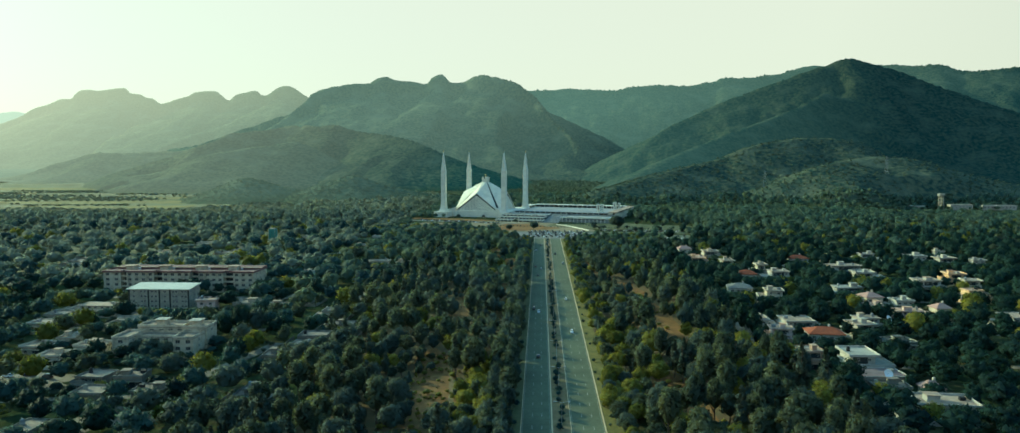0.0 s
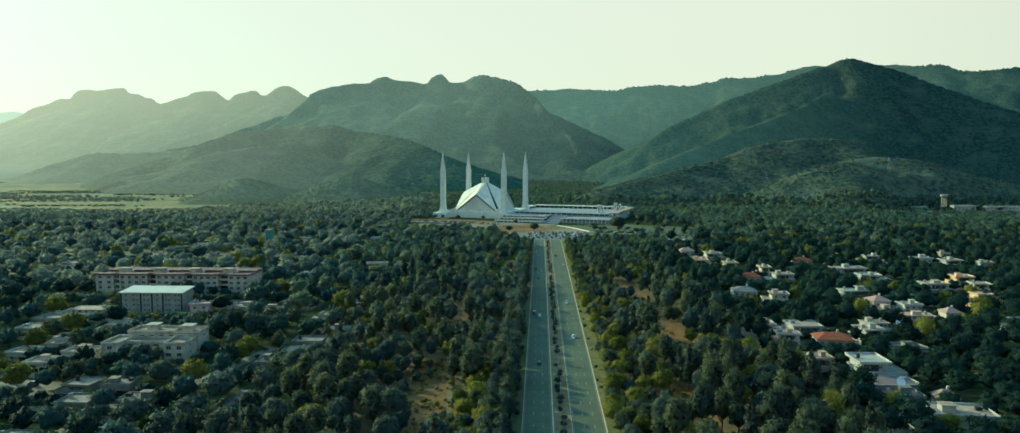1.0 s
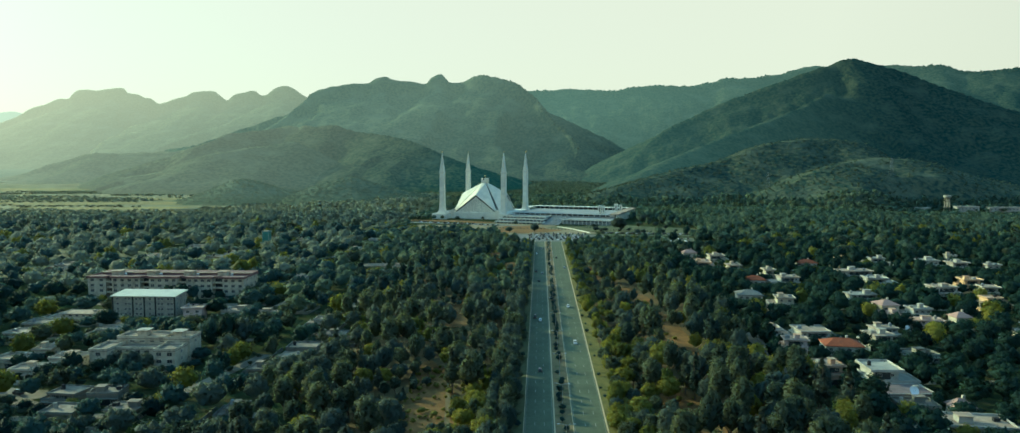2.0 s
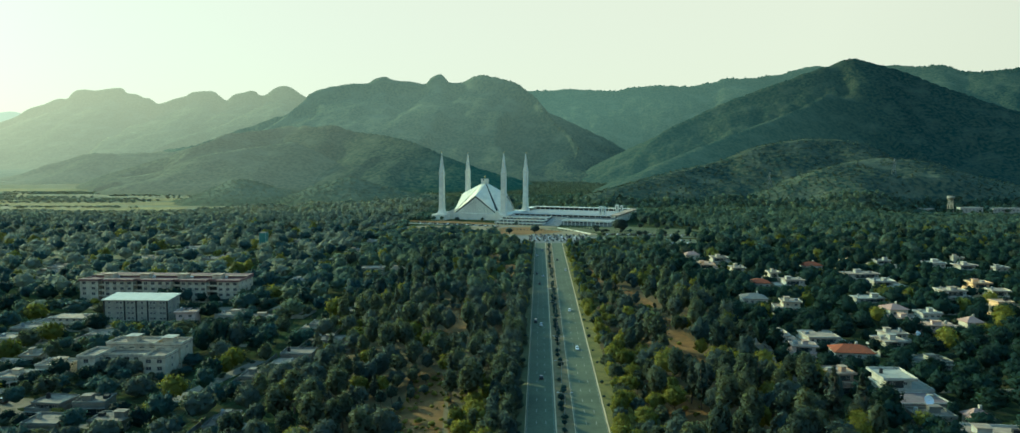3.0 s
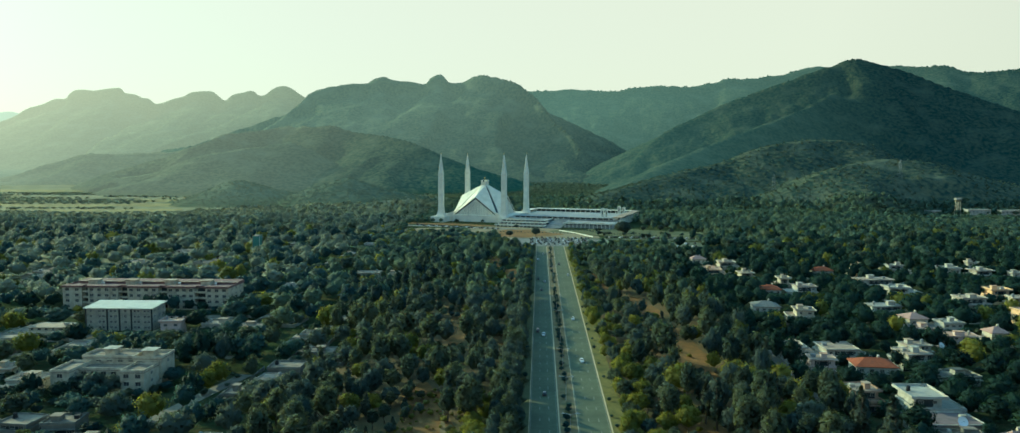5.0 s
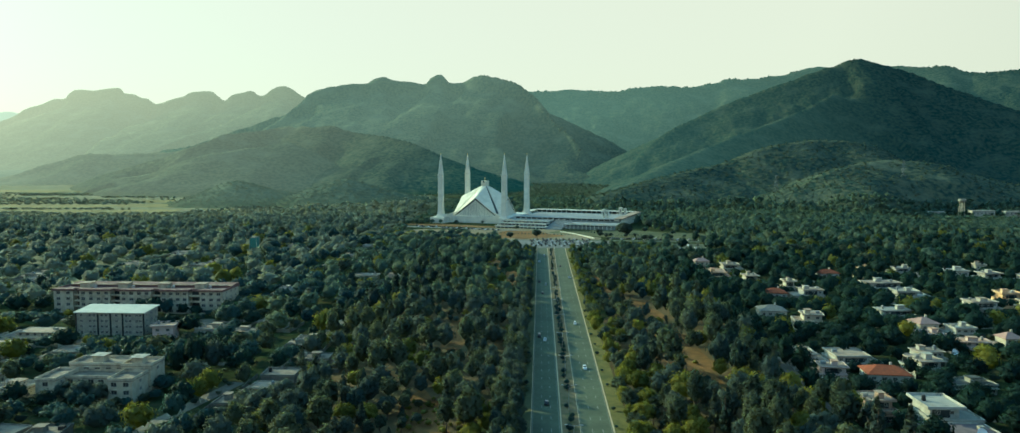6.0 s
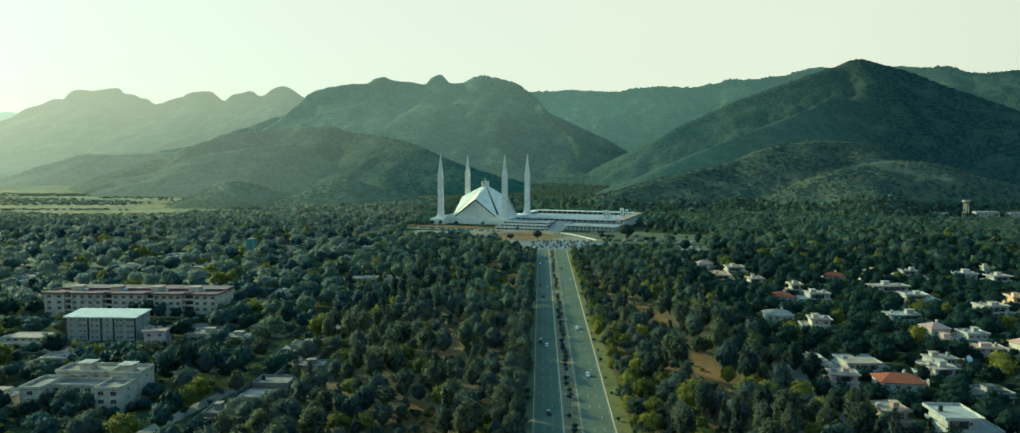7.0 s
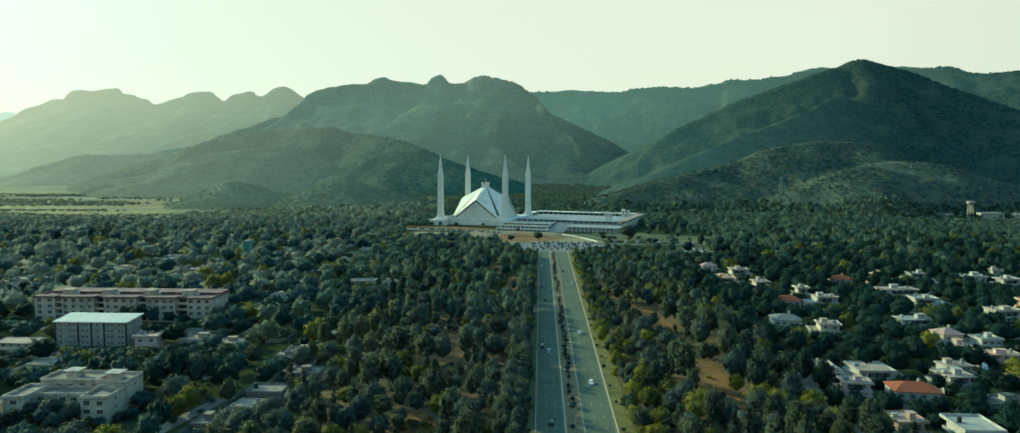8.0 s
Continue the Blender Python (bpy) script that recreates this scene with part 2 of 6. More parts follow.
def box_into(bm, x0, x1, y0, y1, z0, z1, m=None):
    vs = [bm.verts.new(Vector((x, y, z)) if m is None else m @ Vector((x, y, z))) for z in (z0, z1) for x, y in ((x0, y0), (x1, y0), (x1, y1), (x0, y1))]
    for f in ((3, 2, 1, 0), (4, 5, 6, 7), (0, 1, 5, 4), (1, 2, 6, 5), (2, 3, 7, 6), (3, 0, 4, 7)):
        bm.faces.new([vs[i] for i in f])
    return vs


def box(x0, x1, y0, y1, z0, z1):
    bm = bmesh.new()
    box_into(bm, x0, x1, y0, y1, z0, z1)
    return bm


def loft(sections, close=True):
    """A closed skin over rings of equally many points."""
    bm = bmesh.new()
    rings = [[bm.verts.new(p) for p in s] for s in sections]
    n = len(rings[0])
    for a, b in zip(rings, rings[1:]):
        for i in range(n):
            bm.faces.new((a[i], a[(i + 1) % n], b[(i + 1) % n], b[i]))
    if close:
        bm.faces.new(rings[0][::-1])
        bm.faces.new(rings[-1])
    return bm


def prism(points, direction):
    """A flat outline given thickness along a direction."""
    bm = bmesh.new()
    a = [bm.verts.new(Vector(p)) for p in points]
    b = [bm.verts.new(Vector(p) + Vector(direction)) for p in points]
    n = len(a)
    bm.faces.new(a), bm.faces.new(b[::-1])
    for i in range(n):
        bm.faces.new((a[i], b[i], b[(i + 1) % n], a[(i + 1) % n]))
    bmesh.ops.recalc_face_normals(bm, faces=bm.faces)
    return bm


def thing(name, x, y, z=0.0, rz=0.0, label="", category="", group="", kind=""):
    ob = new(name)
    ob.matrix_world = pose(x, y, z, 0, 0, rz)
    return tagged(ob, label, category, group, kind)


def joined(name, verts, faces, mat, tint=None, smooth=False, normals=None):
    """One mesh from arrays: verts (n, 3), faces (m, 3)."""
    me = bpy.data.meshes.new(name)
    me.vertices.add(len(verts)), me.loops.add(faces.size), me.polygons.add(len(faces))
    me.vertices.foreach_set("co", np.asarray(verts, np.float32).ravel())
    me.loops.foreach_set("vertex_index", np.asarray(faces, np.int32).ravel())
    k = faces.shape[1]
    me.polygons.foreach_set("loop_start", np.arange(0, faces.size, k, dtype=np.int32))
    me.polygons.foreach_set("loop_total", np.full(len(faces), k, np.int32))
    if smooth:
        me.polygons.foreach_set("use_smooth", np.ones(len(faces), bool))
    if tint is not None:
        me.attributes.new("tint", "FLOAT", "POINT").data.foreach_set("value", np.asarray(tint, np.float32))
    me.update(calc_edges=True)
    if normals is not None:
        me.polygons.foreach_set("use_smooth", np.ones(len(faces), bool))
        me.normals_split_custom_set_from_vertices(normals / np.maximum(np.linalg.norm(normals, axis=1), 1e-6)[:, None])
    me.materials.append(mat)
    return me


def lattice(ix, iy, seed):
    h = (ix.astype(np.int64) * 374761393 + iy.astype(np.int64) * 668265263 + seed * 974634777) & 0x7FFFFFFF
    h = ((h ^ (h >> 13)) * 1274126177) & 0x7FFFFFFF
    return ((h ^ (h >> 16)) & 0xFFFF) / 65535.0


def vnoise(x, y, seed=0):
    """Smooth noise, 0 to 1, over arrays."""
    fx, fy = np.floor(x), np.floor(y)
    u, v = x - fx, y - fy
    u, v = u * u * (3 - 2 * u), v * v * (3 - 2 * v)
    ix, iy = fx.astype(int), fy.astype(int)
    a, b, c, d = lattice(ix, iy, seed), lattice(ix + 1, iy, seed), lattice(ix, iy + 1, seed), lattice(ix + 1, iy + 1, seed)
    return (a * (1 - u) + b * u) * (1 - v) + (c * (1 - u) + d * u) * v


def fbm(x, y, octaves=4, seed=0, ridged=False):
    total, amp, norm = 0, 1.0, 0
    for k in range(octaves):
        n = vnoise(x * 2 ** k + 17.3 * k, y * 2 ** k - 9.1 * k, seed + k)
        total = total + amp * ((1 - np.abs(2 * n - 1)) if ridged else n)
        norm += amp
        amp *= 0.5
    return total / norm


# ---- the ground, with the hills: one sheet ----
RIDGES = {
    "outer_range": [(-3901, 4600, 343), (-3645, 4600, 371), (-3456, 4600, 358), (-3351, 4600, 366), (-3258, 4600, 366), (-3164, 4600, 325), (-3041, 4600, 272)],
    "far_range": [(-3251, 3700, 139), (-2939, 3700, 212), (-2732, 3700, 260), (-2635, 3700, 293), (-2559, 3700, 332), (-2474, 3700, 357), (-2422, 3700, 380), (-2355, 3700, 383), (-2327, 3700, 415), (-2286, 3700, 428), (-2203, 3700, 424), (-2085, 3700, 437), (-2063, 3700, 414), (-2004, 3700, 404), (-1971, 3700, 388), (-1938, 3700, 382), (-1899, 3700, 356), (-1822, 3700, 378), (-1756, 3700, 394), (-1722, 3700, 413), (-1623, 3700, 419), (-1590, 3700, 397), (-1552, 3700, 371), (-1518, 3700, 400), (-1458, 3700, 415), (-1409, 3700, 418), (-1387, 3700, 399), (-1354, 3700, 399), (-1311, 3700, 431), (-1261, 3700, 443), (-1213, 3700, 427), (-1148, 3700, 382), (-938, 3700, 299)],
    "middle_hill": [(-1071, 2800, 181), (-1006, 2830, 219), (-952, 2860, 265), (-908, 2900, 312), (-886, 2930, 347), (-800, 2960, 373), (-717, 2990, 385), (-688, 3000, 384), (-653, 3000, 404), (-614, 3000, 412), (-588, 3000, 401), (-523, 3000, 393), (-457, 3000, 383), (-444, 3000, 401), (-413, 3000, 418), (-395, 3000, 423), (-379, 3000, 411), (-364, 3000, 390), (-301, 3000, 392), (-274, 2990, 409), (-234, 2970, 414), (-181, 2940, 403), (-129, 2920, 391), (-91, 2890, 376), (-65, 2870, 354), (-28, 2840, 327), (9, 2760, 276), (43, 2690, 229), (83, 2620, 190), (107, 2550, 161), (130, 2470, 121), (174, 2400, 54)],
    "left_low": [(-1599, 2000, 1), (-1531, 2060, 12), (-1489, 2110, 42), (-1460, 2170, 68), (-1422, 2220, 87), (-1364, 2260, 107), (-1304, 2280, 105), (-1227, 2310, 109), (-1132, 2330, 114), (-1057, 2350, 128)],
    "west_low": [(-2657, 2700, 23), (-2378, 2700, 47), (-2152, 2700, 52), (-2004, 2700, 38), (-1918, 2700, 14), (-1858, 2700, -15)],
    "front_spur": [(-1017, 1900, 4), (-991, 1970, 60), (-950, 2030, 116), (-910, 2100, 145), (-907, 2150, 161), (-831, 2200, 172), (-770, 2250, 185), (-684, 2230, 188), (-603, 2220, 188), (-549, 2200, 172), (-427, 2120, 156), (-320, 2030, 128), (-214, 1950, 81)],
    "inner_spur": [(-988, 1750, 5), (-957, 1780, 22), (-931, 1810, 44), (-904, 1840, 74), (-842, 1870, 100), (-783, 1910, 113), (-724, 1960, 124), (-659, 2000, 137)],
    "mound_a": [(-696, 1480, 15), (-660, 1490, 31), (-630, 1500, 44), (-607, 1510, 51), (-580, 1510, 48), (-543, 1500, 38), (-503, 1500, 23)],
    "mound_b": [(-523, 1480, 14), (-473, 1490, 29), (-436, 1500, 41), (-405, 1510, 51), (-384, 1510, 57), (-358, 1510, 52), (-316, 1500, 38), (-244, 1500, 24)],
    "saddle": [(-476, 3900, 426), (-240, 3900, 438), (-5, 3900, 431), (129, 3900, 440), (229, 3900, 437), (362, 3900, 430), (478, 3900, 449), (594, 3900, 458), (726, 3900, 451), (880, 3900, 474), (923, 3900, 490), (1054, 3900, 493), (1207, 3900, 512), (1313, 3900, 540), (1365, 3900, 550), (1617, 3890, 551), (1759, 3850, 548), (1846, 3800, 536), (1944, 3760, 534), (2007, 3720, 504), (2070, 3680, 496), (2219, 3640, 506), (2570, 3600, 511)],
    "right_hill": [(254, 2150, 51), (279, 2210, 95), (327, 2260, 145), (395, 2320, 186), (463, 2370, 216), (568, 2410, 265), (658, 2430, 297), (762, 2440, 336), (869, 2460, 373), (948, 2480, 398), (981, 2470, 406), (1001, 2470, 406), (1032, 2460, 395), (1073, 2450, 383), (1138, 2420, 357), (1210, 2370, 314), (1293, 2310, 269), (1377, 2260, 231), (1572, 2200, 165)],
    "lit_spur": [(85, 1420, 22), (139, 1470, 40), (203, 1530, 64), (243, 1580, 81), (315, 1680, 106), (414, 1800, 138), (522, 1920, 171), (639, 2040, 207), (752, 2170, 245), (850, 2290, 288)],
    "low_spur": [(111, 1360, 32), (163, 1410, 43), (214, 1470, 55), (286, 1520, 70), (362, 1570, 85), (420, 1590, 107), (479, 1610, 122), (554, 1630, 130), (622, 1630, 129), (673, 1620, 121), (703, 1610, 105), (732, 1600, 84)],
    "third_spur": [(460, 1400, 45), (496, 1420, 63), (533, 1440, 75), (587, 1470, 84), (645, 1490, 91), (702, 1480, 88), (752, 1480, 79), (808, 1470, 60), (901, 1460, 38)],
}

WIDTH = {"outer_range": 2.3, "far_range": 2.2, "middle_hill": 2.0, "left_low": 2.8, "west_low": 2.6, "front_spur": 2.2, "inner_spur": 2.2, "mound_a": 2.0, "mound_b": 2.2, "saddle": 2.0, "right_hill": 1.5, "lit_spur": 1.45, "low_spur": 1.9, "third_spur": 2.2}
CLIFF = {"far_range": 0.12, "middle_hill": 0.1, "saddle": 0.04, "front_spur": 0.05, "left_low": 0.04}
BACKDROP = ("outer_range", "far_range", "middle_hill", "saddle", "front_spur", "inner_spur", "left_low", "west_low", "mound_a", "mound_b", "right_hill", "lit_spur")  # ranges whose surfaces emit a painted haze


def smooth_line(pts, steps=4):
    """A Catmull-Rom line through the points of a crest."""
    p = np.array(pts, float)
    q = np.vstack([2 * p[0] - p[1], p, 2 * p[-1] - p[-2]])
    t = np.arange(steps)[:, None] / steps
    out = [0.5 * (2 * b + (c - a) * t + (2 * a - 5 * b + 4 * c - d) * t ** 2 + (3 * b - a - 3 * c + d) * t ** 3) for a, b, c, d in zip(q, q[1:], q[2:], q[3:])]
    return np.vstack(out + [p[-1:]])


def ridge(x, y, name):
    """How high a ridge stands over places: a crest, flanks cut by ravines that run down them, and ledges."""
    p = smooth_line(RIDGES[name])
    far = np.full(x.shape, 9.0)
    crest, along = np.zeros(x.shape), np.zeros(x.shape)
    walked = 0.0
    k = WIDTH[name]
    for a, b in zip(p, p[1:]):
        e = b[:2] - a[:2]
        t = np.clip(((x - a[0]) * e[0] + (y - a[1]) * e[1]) / (e @ e), 0, 1)
        z = np.maximum(a[2] + t * (b[2] - a[2]), 1)
        u = np.hypot(x - a[0] - t * e[0], y - a[1] - t * e[1]) / (k * z + 60)
        near = u < far
        length = math.hypot(*e)
        far, crest, along = np.where(near, u, far), np.where(near, z, crest), np.where(near, walked + t * length, along)
        walked += length
    big = np.clip(np.max(p[:, 2]) / 400, 0.25, 1)
    lane = 300 * big + 40
    swell = fbm(along / lane + 0.5 * fbm(x / 260, y / 260, 2, 7), 0.9 * far + 0.2, 3, 41)  # spurs and coves down the flank
    u = np.clip(far * (0.6 + 0.85 * swell), 0, 1)
    rill = fbm(along / (lane * 0.33) + 0.6 * swell, far * 1.7, 3, 57, True)
    cliff = np.clip(u / 0.06, 0, 1)
    h = crest * (1 - u) ** 1.12 * (1 - CLIFF.get(name, 0.0) * cliff * cliff * (3 - 2 * cliff))
    h = h + crest * (0.75 if name == "right_hill" else 0.45) * u * (1 - u) * (rill - 0.5) * np.clip(u * 5, 0, 1)
    h = h + 0.018 * crest * (fbm(x / 42, y / 42, 3, 91) - 0.5) + np.minimum(1.0, 0.2 + u * 6) * 5.0 * big * (fbm(x / 26, y / 26, 2, 93) - 0.5)
    if name in ("right_hill", "lit_spur", "low_spur", "third_spur"):
        step = h / 13 + 0.9 * fbm(x / 120, y / 120, 2, 19)
        h = h + 2.2 * (np.minimum(2.2 * (step % 1), 1) - (step % 1)) * np.clip(u * 9, 0, 1)  # ledges along the contours
    return np.where(far < 1.5, np.where(u < 1, h, -1e9), -1e9)


def height(x, y, names=None):
    """The ground's height over arrays of places."""
    out = 0.02 * np.maximum(0, y - 1280) + 1.5 * (fbm(x / 160, y / 160, 3, 5) - 0.5) * np.clip((y - 1150) / 300, 0, 1)
    for name, pts in RIDGES.items():
        if name not in (names or [n for n in RIDGES if n not in BACKDROP]):
            continue
        p = np.array(pts, float)
        reach = WIDTH[name] * p[:, 2].max() * 1.5 + 200
        m = (x > p[:, 0].min() - reach) & (x < p[:, 0].max() + reach) & (y > p[:, 1].min() - reach) & (y < p[:, 1].max() + reach)
        if m.any():
            rise = np.clip((y[m] - 1305) / 90, 0, 1)  # the eastern flank ends behind the white buildings
            east = np.clip((x[m] - 560) / 60, 0, 1)
            out[m] = np.maximum(out[m], ridge(x[m], y[m], name) * (1 - east * (1 - rise * rise * (3 - 2 * rise))))
    return out


def ground_material(name="ground", air=None, k=1.0):
    """Soil and grass on the valley floor, wooded slopes above. air: a far range's haze, painted as emission, its colour
    at either end and the places of those ends.
    """
    m = bpy.data.materials.new(name)
    m.use_nodes = True
    t = m.node_tree
    N, link = t.nodes, t.links.new
    p = N["Principled BSDF"]
    p.inputs["Roughness"].default_value, p.inputs["Specular IOR Level"].default_value = 1.0, 0.0
    g = N.new("ShaderNodeTexCoord")

    def noise_of(scale, detail=6):
        n = N.new("ShaderNodeTexNoise")
        n.inputs["Scale"].default_value, n.inputs["Detail"].default_value = scale, detail
        link(g.outputs["Object"], n.inputs["Vector"])
        return n.outputs["Fac"]

    def blend(fac, lo, hi, a, b):
        r, mx = N.new("ShaderNodeMapRange"), N.new("ShaderNodeMix")
        r.inputs[1].default_value, r.inputs[2].default_value = lo, hi
        link(fac, r.inputs[0])
        mx.data_type = "RGBA"
        link(r.outputs[0], mx.inputs["Factor"])
        for key, c in (("A", a), ("B", b)):
            if isinstance(c, tuple):
                mx.inputs[key].default_value = (*c, 1)
            else:
                link(c, mx.inputs[key])
        return mx.outputs["Result"]
    soil = blend(noise_of(0.05), 0.4, 0.6, (0.03, 0.042, 0.022), (0.085, 0.07, 0.036))
    grass = blend(noise_of(0.4), 0.35, 0.65, soil, (0.036, 0.055, 0.024))
    wood = blend(noise_of(0.11, 8), 0.38, 0.62, tuple(k * c for c in (0.026, 0.05, 0.042)), tuple(k * c for c in (0.092, 0.1, 0.064)))
    scrub = blend(noise_of(0.016, 8), 0.5, 0.8, wood, tuple(k * c for c in (0.128, 0.138, 0.092)))
    sep = N.new("ShaderNodeSeparateXYZ")
    link(g.outputs["Object"], sep.inputs[0])
    link(blend(sep.outputs["Z"], 4, 22, grass, scrub), p.inputs["Base Color"])
    bp = N.new("ShaderNodeBump")
    bp.inputs["Strength"].default_value, bp.inputs["Distance"].default_value = 0.8, 4.0
    link(noise_of(0.09, 8), bp.inputs["Height"]), link(bp.outputs["Normal"], p.inputs["Normal"])
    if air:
        # painted haze: the slope itself emits it, stronger westwards and upwards
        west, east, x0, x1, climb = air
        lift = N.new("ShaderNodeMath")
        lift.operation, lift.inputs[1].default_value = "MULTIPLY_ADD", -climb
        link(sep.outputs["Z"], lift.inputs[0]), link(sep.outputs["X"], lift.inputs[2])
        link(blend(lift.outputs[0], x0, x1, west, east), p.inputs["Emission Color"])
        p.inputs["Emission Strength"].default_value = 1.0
    return m


def sheet(name, gx, gy, mat, names=None, drop=None):
    GX, GY = np.meshgrid(gx, gy)
    GZ = height(GX, GY, names)
    if drop is not None:
        GZ = GZ - drop
    nx, ny = len(gx), len(gy)
    idx = np.arange(nx * ny).reshape(ny, nx)
    quads = np.stack([idx[:-1, :-1], idx[:-1, 1:], idx[1:, 1:], idx[1:, :-1]], -1).reshape(-1, 4)
    if drop is not None:  # a far range keeps only what stands above the valley floor
        quads = quads[(GZ.reshape(-1)[quads].max(1) > 0.02 * (GY.reshape(-1)[quads].max(1) - 1280) - drop + 2)]
    return new(name, joined(name, np.stack([GX, GY, GZ], -1).reshape(-1, 3), quads, mat, smooth=True))


gx = np.concatenate([np.arange(-3450, -250, 50.0), np.arange(-250, 1900, 11.0), np.arange(1900, 3451, 50.0)])
gy = np.concatenate([np.arange(-1200, 1200, 40.0), np.arange(1200, 2800, 10.0), np.arange(2800, 4600, 60.0)])
ground = sheet("ground", gx, gy, ground_material())
tagged(ground, "wide valley floor of soil and grass rising into wooded hills", "ground", kind="structure")
# the hazy ranges: share of their own colour that is kept, the colour of the haze they emit at the sunny and at the far
# end, where those ends lie, how fast it pales upwards
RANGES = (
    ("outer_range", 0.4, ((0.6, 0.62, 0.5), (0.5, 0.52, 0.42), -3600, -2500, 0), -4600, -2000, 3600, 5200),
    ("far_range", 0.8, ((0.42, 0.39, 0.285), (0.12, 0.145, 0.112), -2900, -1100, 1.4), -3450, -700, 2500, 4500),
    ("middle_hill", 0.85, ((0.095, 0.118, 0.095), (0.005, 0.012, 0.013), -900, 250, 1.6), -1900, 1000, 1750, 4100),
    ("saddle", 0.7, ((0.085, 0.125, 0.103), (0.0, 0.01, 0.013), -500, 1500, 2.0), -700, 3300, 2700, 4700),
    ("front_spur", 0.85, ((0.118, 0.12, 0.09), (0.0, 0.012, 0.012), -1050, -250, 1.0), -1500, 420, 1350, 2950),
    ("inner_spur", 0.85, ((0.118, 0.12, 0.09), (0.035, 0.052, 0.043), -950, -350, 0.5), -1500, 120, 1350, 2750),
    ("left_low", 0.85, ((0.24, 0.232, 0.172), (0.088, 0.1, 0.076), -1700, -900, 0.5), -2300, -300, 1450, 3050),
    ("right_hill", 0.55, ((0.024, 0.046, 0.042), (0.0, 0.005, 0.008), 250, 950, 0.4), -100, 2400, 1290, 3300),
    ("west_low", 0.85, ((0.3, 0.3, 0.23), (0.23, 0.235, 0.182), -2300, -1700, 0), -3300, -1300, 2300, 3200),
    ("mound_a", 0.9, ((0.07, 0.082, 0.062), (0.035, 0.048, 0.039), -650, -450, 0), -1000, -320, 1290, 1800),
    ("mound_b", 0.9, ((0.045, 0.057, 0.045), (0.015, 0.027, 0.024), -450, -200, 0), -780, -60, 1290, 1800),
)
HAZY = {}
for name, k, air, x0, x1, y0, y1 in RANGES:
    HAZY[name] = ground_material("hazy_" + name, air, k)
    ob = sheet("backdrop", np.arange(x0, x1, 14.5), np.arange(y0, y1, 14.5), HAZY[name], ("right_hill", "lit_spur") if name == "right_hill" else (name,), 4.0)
    tagged(ob, "distant wooded mountain range with evening haze painted as a glow", "hills", kind="structure")


# the far end of the valley, between the fields and the western range
nx, ny = 40, 30
pts = np.array([(-3440 + 2300 * i / nx, 2050 + 2500 * j / ny) for j in range(ny + 1) for i in range(nx + 1)])
idx = np.arange((nx + 1) * (ny + 1)).reshape(ny + 1, nx + 1)
quads = np.stack([idx[:-1, :-1], idx[:-1, 1:], idx[1:, 1:], idx[1:, :-1]], -1).reshape(-1, 4)
# the valley end takes the same glowing haze as the western rise
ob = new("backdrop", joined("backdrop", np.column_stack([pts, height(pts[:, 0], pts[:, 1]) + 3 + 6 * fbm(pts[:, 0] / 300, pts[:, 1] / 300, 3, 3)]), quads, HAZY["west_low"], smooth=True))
tagged(ob, "far end of the valley with evening haze painted as a glow", "hills", kind="structure")


# ---- the avenue: two carriageways with a planted median ----
ROAD_END = 835.0
LANES = {"left": (-6.4, 4.0), "right": (10.9, 22.2)}
road = new("road")
tagged(road, "straight dual carriageway of grey asphalt with a planted median", "road", kind="structure")
for x0, x1 in LANES.values():
    part("carriageway", box(x0, x1, -120, ROAD_END, -0.3, 0.06), M_ASPHALT, road)
for x in (-6.65, 4.0, 10.65, 22.2):
    bm = bmesh.new()
    for y in np.arange(-120, ROAD_END, 15.0):
        box_into(bm, x, x + (0.25 if x in (-6.65, 10.65) else 0.5), y, min(y + 14.94, ROAD_END), -0.2, 0.22)
    part("kerb", bm, M_KERB, road)
median = tagged(new("median", None), "grassed median strip with bare earth between the carriageways", "median", kind="structure")
part("median_bed", box(4.27, 10.63, -120, ROAD_END, -0.2, 0.14), M_BED, median)
dash = bpy.data.meshes.new("lane_dash")
bm = box(-0.11, 0.11, -1.6, 1.6, 0.0, 0.012)
bm.to_mesh(dash), bm.free(), dash.materials.append(M_PAINT)
bm = bmesh.new()
for x0, x1 in LANES.values():
    for k in (1, 2):
        x = x0 + (x1 - x0) * (0.36 if k == 1 else 0.68)
        for y in np.arange(90, ROAD_END - 8, 12.3):
            if y < 500:
                ob = new("lane_dash", dash)
                ob.parent, ob.location = road, (x, y, 0.068)
            else:
                box_into(bm, x - 0.11, x + 0.11, y - 1.6, y + 1.6, 0.068, 0.08)
    for x in (x0 + 0.35, x1 - 0.5):
        box_into(bm, x, x + 0.11, -100, ROAD_END, 0.066, 0.074)
part("road_marking", bm, M_PAINT, road)
verge = tagged(new("verge"), "sunlit dry grass verge along the avenue", "verge", kind="structure")
part("grass_strip", box(22.47, 28.5, -120, ROAD_END, -0.2, 0.10), M_GRASS, verge)
part("grass_strip", box(-13.0, -6.67, -120, ROAD_END, -0.2, 0.08), M_LAWN, verge)


